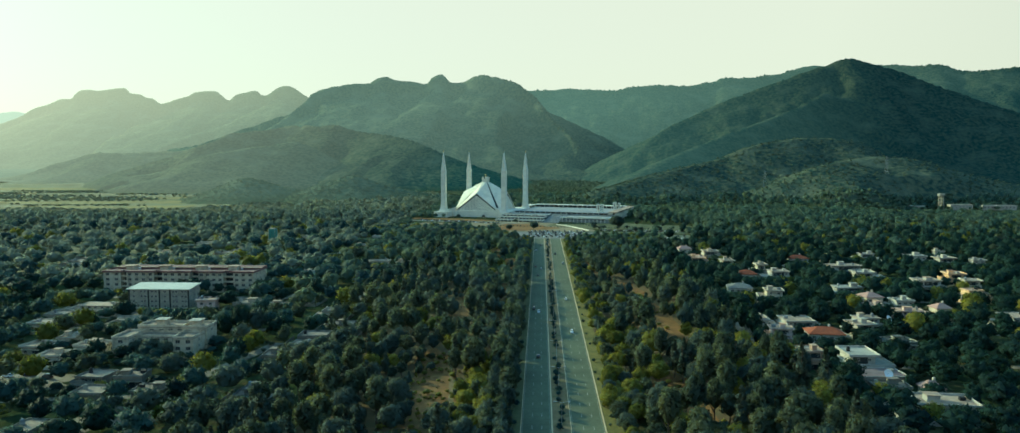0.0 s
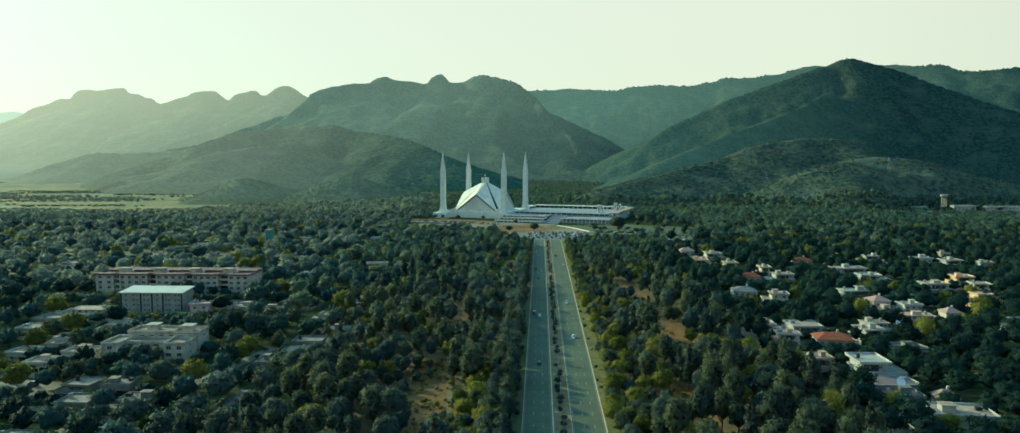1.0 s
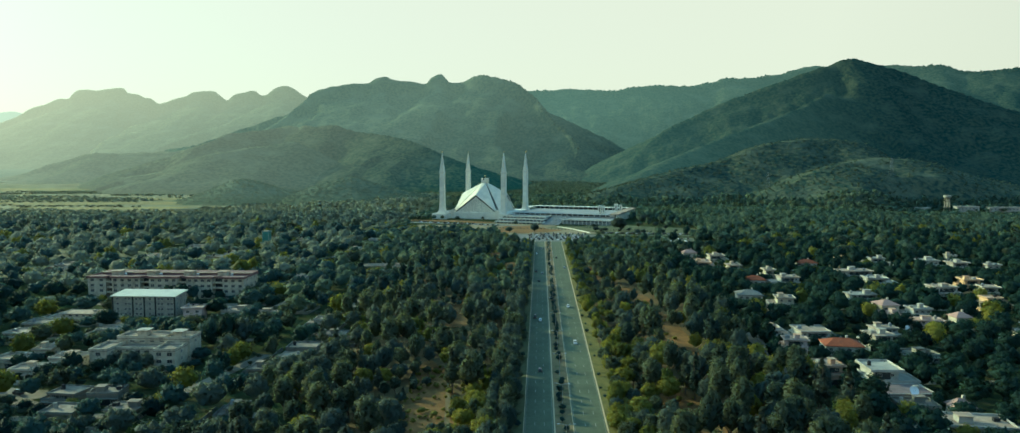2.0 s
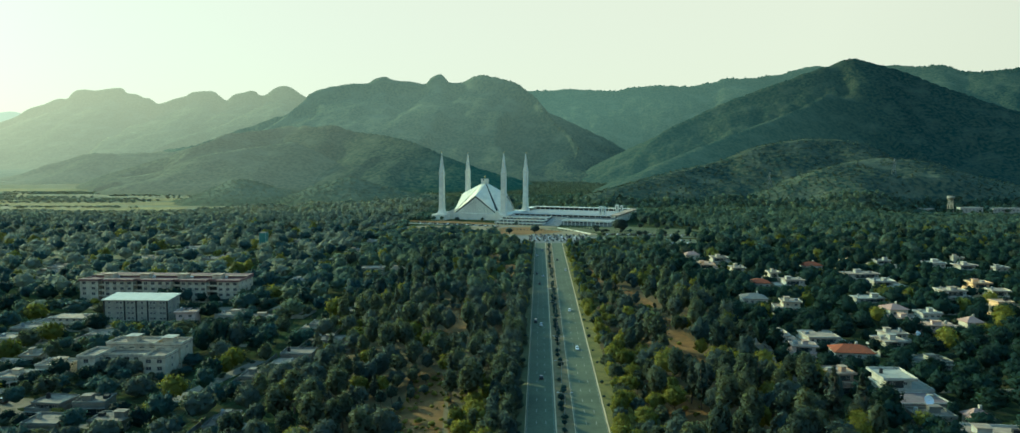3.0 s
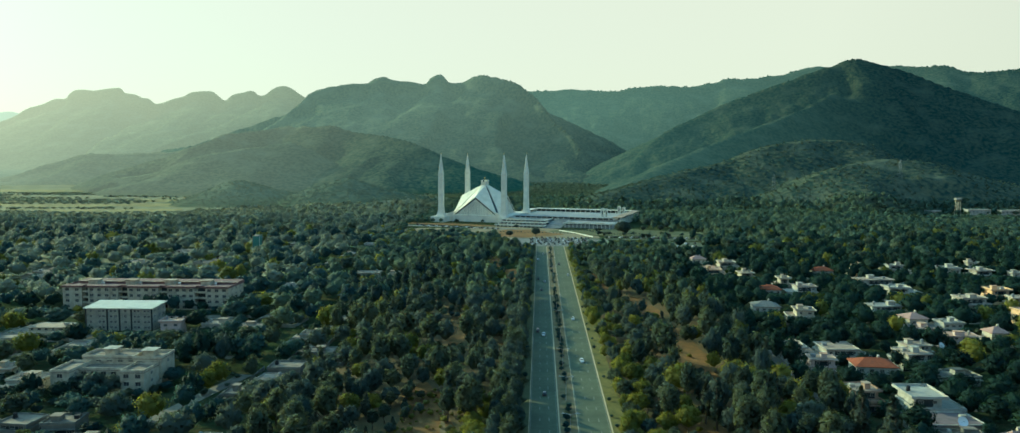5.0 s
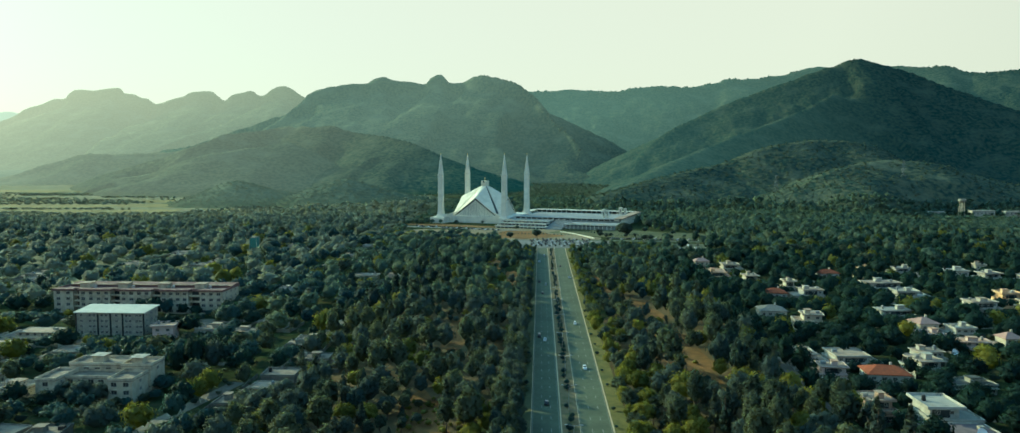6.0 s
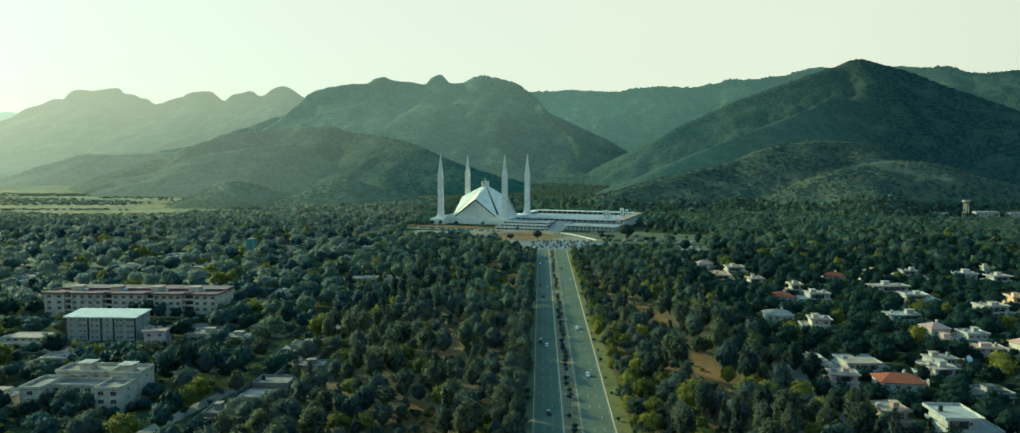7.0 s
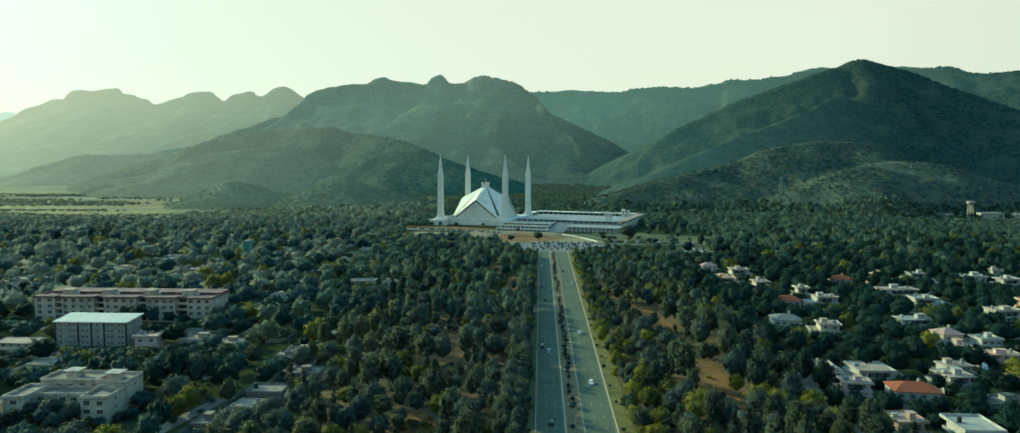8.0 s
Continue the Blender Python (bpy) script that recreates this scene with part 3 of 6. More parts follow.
# ---- bare earth, lawns, yards and streets laid on the valley floor ----
def patch(name, x, y, a, b, mat, label, z=0.06, turn=0.0, seed=0, sharp=False):
    """A low irregular sheet of another ground: half axes a and b."""
    r = random.Random(seed + int(x * 7 + y))
    ph = [r.uniform(0, 6.28) for _ in range(4)]
    bm = bmesh.new()
    n = 40
    rings = []
    for k in range(n):
        t = 2 * math.pi * k / n
        q = 1 + 0.14 * math.sin(3 * t + ph[0]) + 0.1 * math.sin(5 * t + ph[1]) + 0.07 * math.sin(9 * t + ph[2])
        if sharp:
            q = 1 / max(abs(math.cos(t)), abs(math.sin(t)))
        p = Matrix.Rotation(radians(turn), 3, "Z") @ Vector((a * q * math.cos(t), b * q * math.sin(t), 0))
        rings.append(p)
    up = [bm.verts.new((p.x, p.y, z)) for p in rings]
    dn = [bm.verts.new((p.x * 1.03, p.y * 1.03, -0.2)) for p in rings]
    bm.faces.new(up)
    for k in range(n):
        bm.faces.new((dn[k], dn[(k + 1) % n], up[(k + 1) % n], up[k]))
    ob = part(name, bm, mat, None, label)
    ob.location = (x, y, 0)
    return tagged(ob, category="ground", kind="structure")


for k, (x, y, a, b, turn) in enumerate(((-43, 290, 13, 58, 6), (-42, 716, 8, 34, 2), (-46, 462, 8, 50, -4), (64, 413, 14, 54, 2), (61, 516, 9, 32, 3), (56, 280, 9, 40, 3), (45, 610, 6, 60, 0), (-25, 640, 7, 34, 0))):
    patch("bare_earth", x, y, a, b, M_EARTH, "bare orange earth in a clearing among the trees", 0.05 + 0.004 * k, turn)
for k, (x, y, a, b) in enumerate(((-214, 293, 24, 12), (-245, 424, 40, 10), (-150, 255, 14, 10), (-225, 475, 60, 7))):
    patch("dirt_yard", x, y, a, b, M_YARD, "trodden dusty yard between the houses", 0.05 + 0.004 * k)
for k, (x, y, a, b, turn) in enumerate(((-143, 300, 3, 62, -12), (-118, 450, 2.6, 110, 0), (-215, 388, 70, 2.6, 0), (108, 470, 2.6, 140, 0), (190, 480, 80, 2.6, 0), (175, 330, 60, 2.6, 3), (-215, 268, 70, 2.5, 8))):
    patch("side_street", x, y, a, b, M_YARD, "narrow dusty side street between gardens", 0.09 + 0.004 * k, turn, sharp=True)
M_DRY = material("dry_woodland_floor", (0.08, 0.06, 0.028), (0.14, 0.092, 0.04), 0.2, 0.95, stain=(0.05, 0.06, 0.025), stain_scale=0.09)
patch("woodland_floor", 68, 400, 38, 210, M_DRY, "dry grass and fallen leaves under the trees", 0.04, 0)
patch("woodland_floor", -58, 420, 40, 220, M_DRY, "dry grass and fallen leaves under the trees", 0.04, 0)
patch("footpath", -35, 286, 1.0, 52, M_BED, "trodden dirt path beside the clearing", 0.1, 6)
M_TAN = material("dusty_dry_ground", (0.15, 0.125, 0.075), (0.23, 0.185, 0.11), 0.12, 0.95, stain=(0.085, 0.09, 0.045), stain_scale=0.05)
M_COURT = material("worn_grey_paving", (0.12, 0.122, 0.105), (0.18, 0.18, 0.155), 0.3, 0.85, stain=(0.09, 0.09, 0.08))
patch("forecourt", 12, 872, 62, 38, M_COURT, "grey paved forecourt and car park at the end of the avenue", 0.07, 0, sharp=True)
patch("dusty_ground", -45, 972, 130, 70, M_TAN, "dusty tan ground before the mosque", 0.055, -16)
patch("bare_earth", -24, 966, 40, 46, M_EARTH, "bare orange earth in front of the mosque", 0.10)
patch("bare_earth", -130, 1085, 70, 14, M_EARTH, "bare orange earth in front of the mosque", 0.09, -17)
patch("lawn", 92, 985, 70, 46, M_LAWN, "mown olive lawn in front of the mosque terrace", 0.12, -20)
patch("cross_road", 110, 905, 95, 6, M_ASPHALT, "grey service road crossing before the mosque", 0.16, -4, sharp=True)
patch("cross_road", -110, 1044, 80, 7, M_COURT, "pale service road lined with parked cars", 0.17, -16, sharp=True)
patch("lawn", 152, 962, 52, 44, M_LAWN, "patchy lawn beside the car park", 0.11, 10)
patch("parking_lot", 152, 850, 22, 30, M_ASPHALT, "grey asphalt car park beside the woods", 0.14, 0, sharp=True)


def field(x, y, a, b, mat, label, turn=0.0, nx=30, ny=8, lift=0.9):
    """A strip of farmland laid over the rising valley floor."""
    m = pose(x, y, 0, 0, 0, turn)
    pts = np.array([(m @ Vector((a * (2 * i / nx - 1), b * (2 * j / ny - 1) + 0.08 * b * math.sin(i * 0.9 + x), 0)))[:2] for j in range(ny + 1) for i in range(nx + 1)])
    z = height(pts[:, 0], pts[:, 1]) + lift
    idx = np.arange((nx + 1) * (ny + 1)).reshape(ny + 1, nx + 1)
    quads = np.stack([idx[:-1, :-1], idx[:-1, 1:], idx[1:, 1:], idx[1:, :-1]], -1).reshape(-1, 4)
    ob = new("field", joined("field", np.column_stack([pts, z]), quads, mat, smooth=True))
    tagged(ob, label, "field", kind="structure")


M_STUBBLE = material("golden_stubble", (0.15, 0.13, 0.045), (0.22, 0.18, 0.06), 0.06, 0.95, stain=(0.085, 0.1, 0.04), stain_scale=0.03)
M_MEADOW = material("dry_olive_grass", (0.125, 0.125, 0.068), (0.19, 0.178, 0.092), 0.03, 0.95, stain=(0.09, 0.105, 0.045), stain_scale=0.012)
for x, y, a, b in ((-420, 640, 170, 90), (-560, 830, 250, 92), (-640, 1010, 330, 84), (-330, 960, 130, 120), (-640, 1150, 330, 60), (-300, 1170, 130, 50)):
    patch("meadow", x, y, a, b, M_MEADOW, "dry olive grass between scattered trees", 0.03 + 0.00003 * y, 0, 3)
rf = random.Random(12)
field(-1060, 1640, 640, 440, M_MEADOW, "wide dry pasture below the western hills", 0, 90, 70, 0.4)
for x, y, a, b in ((-745, 1222, 80, 30), (-640, 1228, 60, 26), (-850, 1296, 95, 28), (-690, 1304, 64, 30), (-980, 1300, 70, 22), (-900, 1388, 110, 36), (-720, 1410, 80, 34), (-1080, 1400, 90, 28), (-960, 1482, 120, 34), (-770, 1505, 80, 34), (-1120, 1562, 120, 34), (-900, 1596, 110, 34), (-560, 1330, 50, 12), (-1250, 1650, 120, 18), (-1020, 1680, 120, 20), (-1300, 1780, 180, 44), (-980, 1800, 160, 40), (-1500, 1960, 220, 60), (-1120, 1960, 180, 60), (-800, 1700, 70, 26), (-1750, 2200, 240, 90), (-1300, 2160, 200, 70)):
    gold = rf.random() < 0.6
    field(x, y, a, b, M_STUBBLE if gold else M_MEADOW, "sunlit golden stubble field between hedges" if gold else "olive pasture between hedges", rf.uniform(-4, 4))


# ---- the mosque: an eight-faced tent roof with four glazed gables, on a terrace, with four minarets ----
TH = 17.7
MOSQUE = pose(-85.8, 1166.6, 0, 0, 0, -TH)
PLAT, HALF = 10.0, 49.0


def at_mosque(x, y, z=0.0, rz=0.0):
    return MOSQUE @ pose(x, y, z, 0, 0, rz)


def parapet(bm, x0, x1, y0, y1, z0, z1, t=0.25):
    box_into(bm, x0, x1, y0, y0 + t, z0, z1)
    box_into(bm, x0, x1, y1 - t, y1, z0, z1)
    box_into(bm, x0, x0 + t, y0 + t, y1 - t, z0, z1)
    box_into(bm, x1 - t, x1, y0 + t, y1 - t, z0, z1)


def tent():
    root = new("mosque")
    root.matrix_world = at_mosque(0, 0, PLAT)
    tagged(root, "white concrete tent-shaped mosque hall with glazed gables", "mosque")
    a, g, top, crown = 35.5, 26.0, 42.0, 4.2
    for k in range(4):
        r = Matrix.Rotation(math.pi / 2 * k, 4, "Z")
        apex, lo, hi = Vector((0, -a - 1.5, g)), Vector((0, -a, -PLAT)), Vector((0, -crown, top))
        for s in (-1, 1):
            foot, c = Vector((s * (a - 1.6), -a - 1.5, 0.2)), Vector((s * (crown - 1.0), -crown, top))
            n = (c - apex).cross(foot - apex).normalized()
            n = n if n.z > 0 else -n
            bm = prism([r @ p for p in (apex, foot, c, hi)], r.to_3x3() @ (-n * 1.5))
            part("roof_panel", bm, M_SHELL, root, "white tiled triangular roof panel")
            # a solid strip under the panel's gable edge, coloured dark as a shaded slot
            d = (foot - apex).normalized()
            rim = [apex + Vector((0, 0.4, -1.4)), foot + Vector((0, 0.4, -1.0)), foot + Vector((0, 0.4, -2.6)) - d * 0.5, apex + Vector((0, 0.4, -3.4))]
            part("gable_rim", prism([r @ p for p in rim], r.to_3x3() @ Vector((0, 1.2, 0))), M_SHADE, root, "dark strip painted as a shaded slot beneath the roof edge")
        # the hip between this side and the next
        hip = [Vector((crown - 1.2, -crown + 0.3, top - 0.9)), Vector((crown - 0.3, -crown + 1.2, top - 0.9)), Vector((a + 0.2, -a + 2.2, -1.0)), Vector((a - 2.2, -a - 0.2, -1.0))]
        part("hip_glazing", prism([r @ p for p in hip], r.to_3x3() @ Vector((-0.5, 0.5, -0.6))), M_SHADE, root, "dark glazed strip along the hip")
        wall = [Vector((-a + 1.8, -a, -PLAT)), Vector((a - 1.8, -a, -PLAT)), Vector((a - 1.8, -a, -0.6)), Vector((0, -a, g - 1.6)), Vector((-a + 1.8, -a, -0.6))]
        gable = part("gable_wall", prism([r @ p for p in wall], r.to_3x3() @ Vector((0, 0.6, 0))), M_GLAZE, root, "grey glazed gable wall")
        for i in range(-13, 14):
            x = i * 2.5
            h = (g - 2.2) * (1 - abs(x) / (a - 1.8)) - 0.8
            bm = bmesh.new()
            box_into(bm, x - 0.92, x + 0.92, -a - 0.9, -a - 0.03, -PLAT, h, r)
            part("fin", bm, M_MARBLE, gable)
    bm = loft([[(s * w, t * w, z) for s, t in ((-1, -1), (1, -1), (1, 1), (-1, 1))] for w, z in ((3.6, top - 2), (4.4, top + 1), (4.7, top + 7.0), (4.2, top + 7.4))])
    part("crown", bm, M_SHELL, root, "square white crown block at the summit")
    for s in (-1, 1):
        part("crown_notch", box(-0.9, 0.9, s * 4.6 - 0.2, s * 4.6 + 0.2, top + 4.5, top + 7.46), M_SHADE, root)
    bm = bmesh.new()
    bmesh.ops.create_cone(bm, cap_ends=True, segments=8, radius1=0.35, radius2=0.1, depth=4.0, matrix=Matrix.Translation((0, 0, top + 9.3)))
    bmesh.ops.create_uvsphere(bm, u_segments=10, v_segments=8, radius=0.9, matrix=Matrix.Translation((0, 0, top + 11.0)))
    part("finial", bm, M_GOLD, root, "gilt finial")
    return root


def minaret(sx, sy):
    root = new("minaret")
    root.matrix_world = at_mosque(sx * HALF, sy * HALF, PLAT)
    tagged(root, "slender white pencil-shaped marble minaret with a pointed top", "minaret", "four minarets round the mosque")

    def ring(w, z, notch):
        q = w * notch
        pts = [(w, -q), (w, q), (q, q), (q, w), (-q, w), (-q, q), (-w, q), (-w, -q), (-q, -q), (-q, -w), (q, -w), (q, -q)]
        return [(x, y, z) for x, y in pts]
    part("shaft", loft([ring(w, z, n) for w, z, n in ((6.6, -PLAT, 0.86), (6.2, -1.0, 0.86), (4.6, 2.0, 0.86), (3.9, 6.0, 0.84), (3.6, 14.0, 0.82), (3.35, 56.0, 0.82), (3.5, 57.5, 0.84), (3.5, 60.0, 0.84))]), M_MARBLE, root)
    part("gallery", loft([ring(w, z, 0.86) for w, z in ((3.62, 57.6), (3.75, 58.2), (3.75, 59.6), (3.55, 60.0))]), M_SHELL, root, "shallow gallery band below the spire")
    part("spire", loft([ring(w, z, n) for w, z, n in ((3.3, 60.0, 0.8), (2.7, 66.0, 0.78), (1.6, 77.0, 0.7), (0.55, 86.0, 0.6), (0.12, 88.4, 0.6))]), M_MARBLE, root)
    bm = bmesh.new()
    bmesh.ops.create_cone(bm, cap_ends=True, segments=6, radius1=0.3, radius2=0.02, depth=2.4, matrix=Matrix.Translation((0, 0, 89.4)))
    part("finial", bm, M_GOLD, root)
    return root


tent()
for sx, sy in ((1, -1), (-1, -1), (1, 1), (-1, 1)):
    minaret(sx, sy)

terrace = tagged(new("terrace"), "long low white courtyard terrace of the mosque with arcades", "terrace", kind="structure")
terrace.matrix_world = MOSQUE
part("plinth", box(-54, 52, -43, 54, -1, PLAT - 0.5), M_MARBLE, terrace)
part("pedestal", box(-60, -38, -62, -43.003, -1, PLAT - 2.0), M_MARBLE, terrace)
part("court_floor", box(52.003, 212, -40, 104, -1, 8.2), M_TERRACE, terrace)
part("retaining_wall", box(52.2, 212.4, -40.5, -40.006, -1, 8.0), M_TERRACE, terrace)
part("retaining_wall", box(212.003, 212.6, -40, 104, -1, 8.0), M_MARBLE, terrace)
for k in range(17):
    part("buttress", box(212.61, 213.6, -38 + 8.6 * k, -37 + 8.6 * k, -1, 8.1), M_MARBLE, terrace)
for s in (-1, 1):  # sweeping buttresses from the gable's feet
    part("buttress", prism([(s * 33, -43.2, 14.5), (s * 47, -43.2, 9.0), (s * 47, -43.2, -1), (s * 33, -43.2, -1)], (0, 5.0, 0)), M_SHELL, terrace)
# tiers of the front, stepping down towards the avenue
for k, (x0, x1, y0, y1, z) in enumerate(((54, 122, -96, -82.003, 2.6), (54, 120, -82, -66.003, 5.6), (52.1, 118, -66, -40.003, 8.0), (146, 212, -80, -40.003, 6.4))):
    tier = part("tier", box(x0, x1, y0, y1, -1, z - 0.9), M_TERRACE, terrace)
    part("cornice", box(x0 - 0.8, x1 + 0.8, y0 - 1.2, y1 + 0.4, z - 0.9, z - 0.35), M_MARBLE, tier)
    part("tier_paving", box(x0 - 0.4, x1 + 0.4, y0 - 0.6, y1 + 0.3, z - 0.35, z - 0.2), M_TERRACE, tier)
    bm = bmesh.new()
    parapet(bm, x0 - 0.8, x1 + 0.8, y0 - 1.2, y1 + 0.4, z - 0.35, z + 0.5, 0.3)
    part("balustrade", bm, M_MARBLE, tier)
    for q in range(int((x1 - x0) // 5.5)):
        part("pier", box(x0 + 1.5 + 5.5 * q, x0 + 2.2 + 5.5 * q, y0 - 0.9, y0 - 0.13, -0.5, z - 0.91), M_MARBLE, tier)
    for q in range(3):
        w = (x1 - x0) / 4
        part("planter", box(x0 + 4 + w * 1.2 * q, x0 + 4 + w * 1.2 * q + w * 0.6, y0 + 4, y0 + 7, z - 0.2, z + 0.5), M_KERB, tier)
    part("ribbon_window", box(x0 + 2, x1 - 2, y0 - 0.12, y0 + 0.2, z - 2.4, z - 1.0), M_SHADE, tier, "shaded ribbon window under the cornice")
# the grand stair, with a solid dark block in place of its shaded undercroft
for k in range(14):
    part("step", box(122.5, 145.5, -96 + k * 4.0, -40.003, -1 + 0.003 * k, 0.58 * (k + 1)), M_TERRACE, terrace)
part("undercroft", box(120.2, 122.4, -80, -41, 0, 5.0), M_SHADE, terrace, "dark block standing for a shaded passage beside the stair")


def arcade(name, x0, x1, y0, y1, z0, z1, step, roof):
    """A flat roof on slender columns along its outer edges."""
    root = part(name, box(x0, x1, y0, y1, z1 - 0.9, z1), roof, terrace, "flat arcade roof on slender columns")
    along_x = x1 - x0 > y1 - y0
    n = int((max(x1 - x0, y1 - y0) - 3) // step)
    for k in range(n + 1):
        for s in (0, 1):
            cx, cy = (x0 + 1.5 + k * step, (y0 + 1.2, y1 - 1.2)[s]) if along_x else ((x0 + 1.2, x1 - 1.2)[s], y0 + 1.5 + k * step)
            part("column", box(cx - 0.45, cx + 0.45, cy - 0.45, cy + 0.45, z0, z1 - 0.9), M_MARBLE, root)
    # the wall's dark colour stands for the shade under the roof
    if along_x:
        part("back_wall", box(x0 + 1, x1 - 1, y1 - 4.5, y1 - 4.0, z0, z1 - 0.91), M_SHADE, root, "wall behind the columns, coloured dark for the arcade's shade")
    else:
        part("back_wall", box(x1 - 4.5, x1 - 4.0, y0 + 1, y1 - 1, z0, z1 - 0.91), M_SHADE, root, "wall behind the columns, coloured dark for the arcade's shade")


arcade("back_arcade", 50, 202.9, 92, 103.5, 8.2, 12.6, 8.0, M_MARBLE)
arcade("side_arcade", 203, 214.5, -38, 104, 8.2, 12.2, 8.0, M_ROOFS["flat"])
arcade("front_arcade", 60, 202.9, -39, -28, 8.2, 11.0, 8.0, M_TERRACE)
arcade("entry_arcade", 40, 49.9, 54.1, 103, 8.2, 11.6, 8.0, M_MARBLE)
for x, y, w, h in ((178, 11, 2.0, 12.5), (183.5, 11, 1.7, 12.0), (186, 88, 2.4, 10.5), (193, 88, 1.9, 9.5)):
    tower = new("vent_tower")
    tower.matrix_world = at_mosque(x, y, 8.2)
    tagged(tower, "square white tower block standing on the courtyard", "tower", "courtyard towers")
    part("shaft", loft([[(s * q, t * q, z) for s, t in ((-1, -1), (1, -1), (1, 1), (-1, 1))] for q, z in ((w, 0), (w * 0.94, h * 0.8), (w * 1.05, h * 0.82), (w * 1.05, h))]), M_MARBLE, tower)
    part("slot", box(-w * 0.25, w * 0.25, -w * 1.07, -w * 0.9, h * 0.3, h * 0.75), M_SHADE, tower, "dark vertical slot")
# the low white wall that curves down to the forecourt
bm = bmesh.new()
for k in range(9):
    x0, y0, x1, y1 = 21.5 + 4.2 * k, 1003 - 8.2 * k + 0.35 * k * (8 - k), 21.5 + 4.2 * (k + 1), 1003 - 8.2 * (k + 1) + 0.35 * (k + 1) * (7 - k)
    d = Vector((x1 - x0, y1 - y0, 0))
    m = Matrix.Translation((x0, y0, 0)) @ d.to_track_quat("X", "Z").to_matrix().to_4x4()
    box_into(bm, 0, d.length + 0.05, -0.35, 0.35, -0.3, 1.0, m)
tagged(part("garden_wall", bm, M_MARBLE, None, "low white wall curving across the forecourt lawn"), category="wall", kind="structure")


# ---- buildings ----
WINDOWS = {}


def lattice_frame(xs, zs, y0, y1):
    """A frame in one piece: bars along every other gap of xs and of zs, with open panes between."""
    bm = bmesh.new()
    grid = {(i, k, y): bm.verts.new((x, y, z)) for i, x in enumerate(xs) for k, z in enumerate(zs) for y in (y0, y1)}
    solid = {(i, k) for i in range(len(xs) - 1) for k in range(len(zs) - 1) if i % 2 == 0 or k % 2 == 0}
    for i, k in solid:
        a, b, c, d = (i, k), (i + 1, k), (i + 1, k + 1), (i, k + 1)
        bm.faces.new([grid[(*p, y0)] for p in (a, b, c, d)])
        bm.faces.new([grid[(*p, y1)] for p in (d, c, b, a)])
        for nb, p, q in (((i, k - 1), a, b), ((i + 1, k), b, c), ((i, k + 1), c, d), ((i - 1, k), d, a)):
            if nb not in solid:
                bm.faces.new([grid[(*p, y1)], grid[(*q, y1)], grid[(*q, y0)], grid[(*p, y0)]])
    return bm


def window_mesh(w, h):
    """A window's frame and its pane, one mesh each, made once for each size. The wall's face is y = 0, outside is -y."""
    key = (round(w, 1), round(h, 1))
    if key not in WINDOWS:
        fr = lattice_frame((-w / 2, -w / 2 + 0.12, -0.05, 0.05, w / 2 - 0.12, w / 2), (-h / 2, -h / 2 + 0.12, h / 2 - 0.12, h / 2), -0.12, 0.02)
        a = bpy.data.meshes.new("window_frame")
        fr.to_mesh(a), fr.free()
        a.materials.append(M_WALLS["white"])
        b = bpy.data.meshes.new("pane")
        bm = box(-w / 2 + 0.1, w / 2 - 0.1, -0.05, 0.01, -h / 2 + 0.1, h / 2 - 0.1)
        bm.to_mesh(b), bm.free()
        b.materials.append(M_WINDOW)
        WINDOWS[key] = (a, b)
    return WINDOWS[key]


def window(parent, x, y, z, rz, w=1.5, h=1.4):
    a, b = window_mesh(w, h)
    fr = new("window", a)
    fr.parent, fr.matrix_local = parent, pose(x, y, z, 0, 0, rz)
    pane = new("pane", b)
    pane.parent = fr
    return fr


STYLES = {
    "white": ("white", "white", "white flat-roofed villa with parapets and a rooftop tank"),
    "cream": ("cream", "flat", "cream rendered flat-roofed house with a stair head"),
    "grey": ("grey", "flat", "weathered grey flat-roofed house among trees"),
    "pink": ("pink", "terracotta", "faded pink rendered house with a flat roof"),
    "orange": ("orange", "terracotta", "ochre rendered flat-roofed house"),
    "dingy": ("dingy", "dingy", "grimy old house with a stained flat roof"),
    "brown": ("brown", "flat", "brown brick house with a flat concrete roof"),
    "plain": ("white", "flat", "large off-white house with a bare grey flat roof"),
    "modern": ("white", "white", "bright white modern villa with stacked flat roofs"),
    "rosy": ("cream", "rosy", "cream villa under a faded rosy tiled hipped roof"),
    "shed": ("grey", "dark", "long open shed under a dark flat roof"),
    "lilac": ("white", "lilac", "low white house under a wide lilac-grey flat roof"),
    "red": ("white", "red", "white house under a red tiled hipped roof"),
    "hip": ("white", "greyhip", "white house under a grey tiled hipped roof"),
}


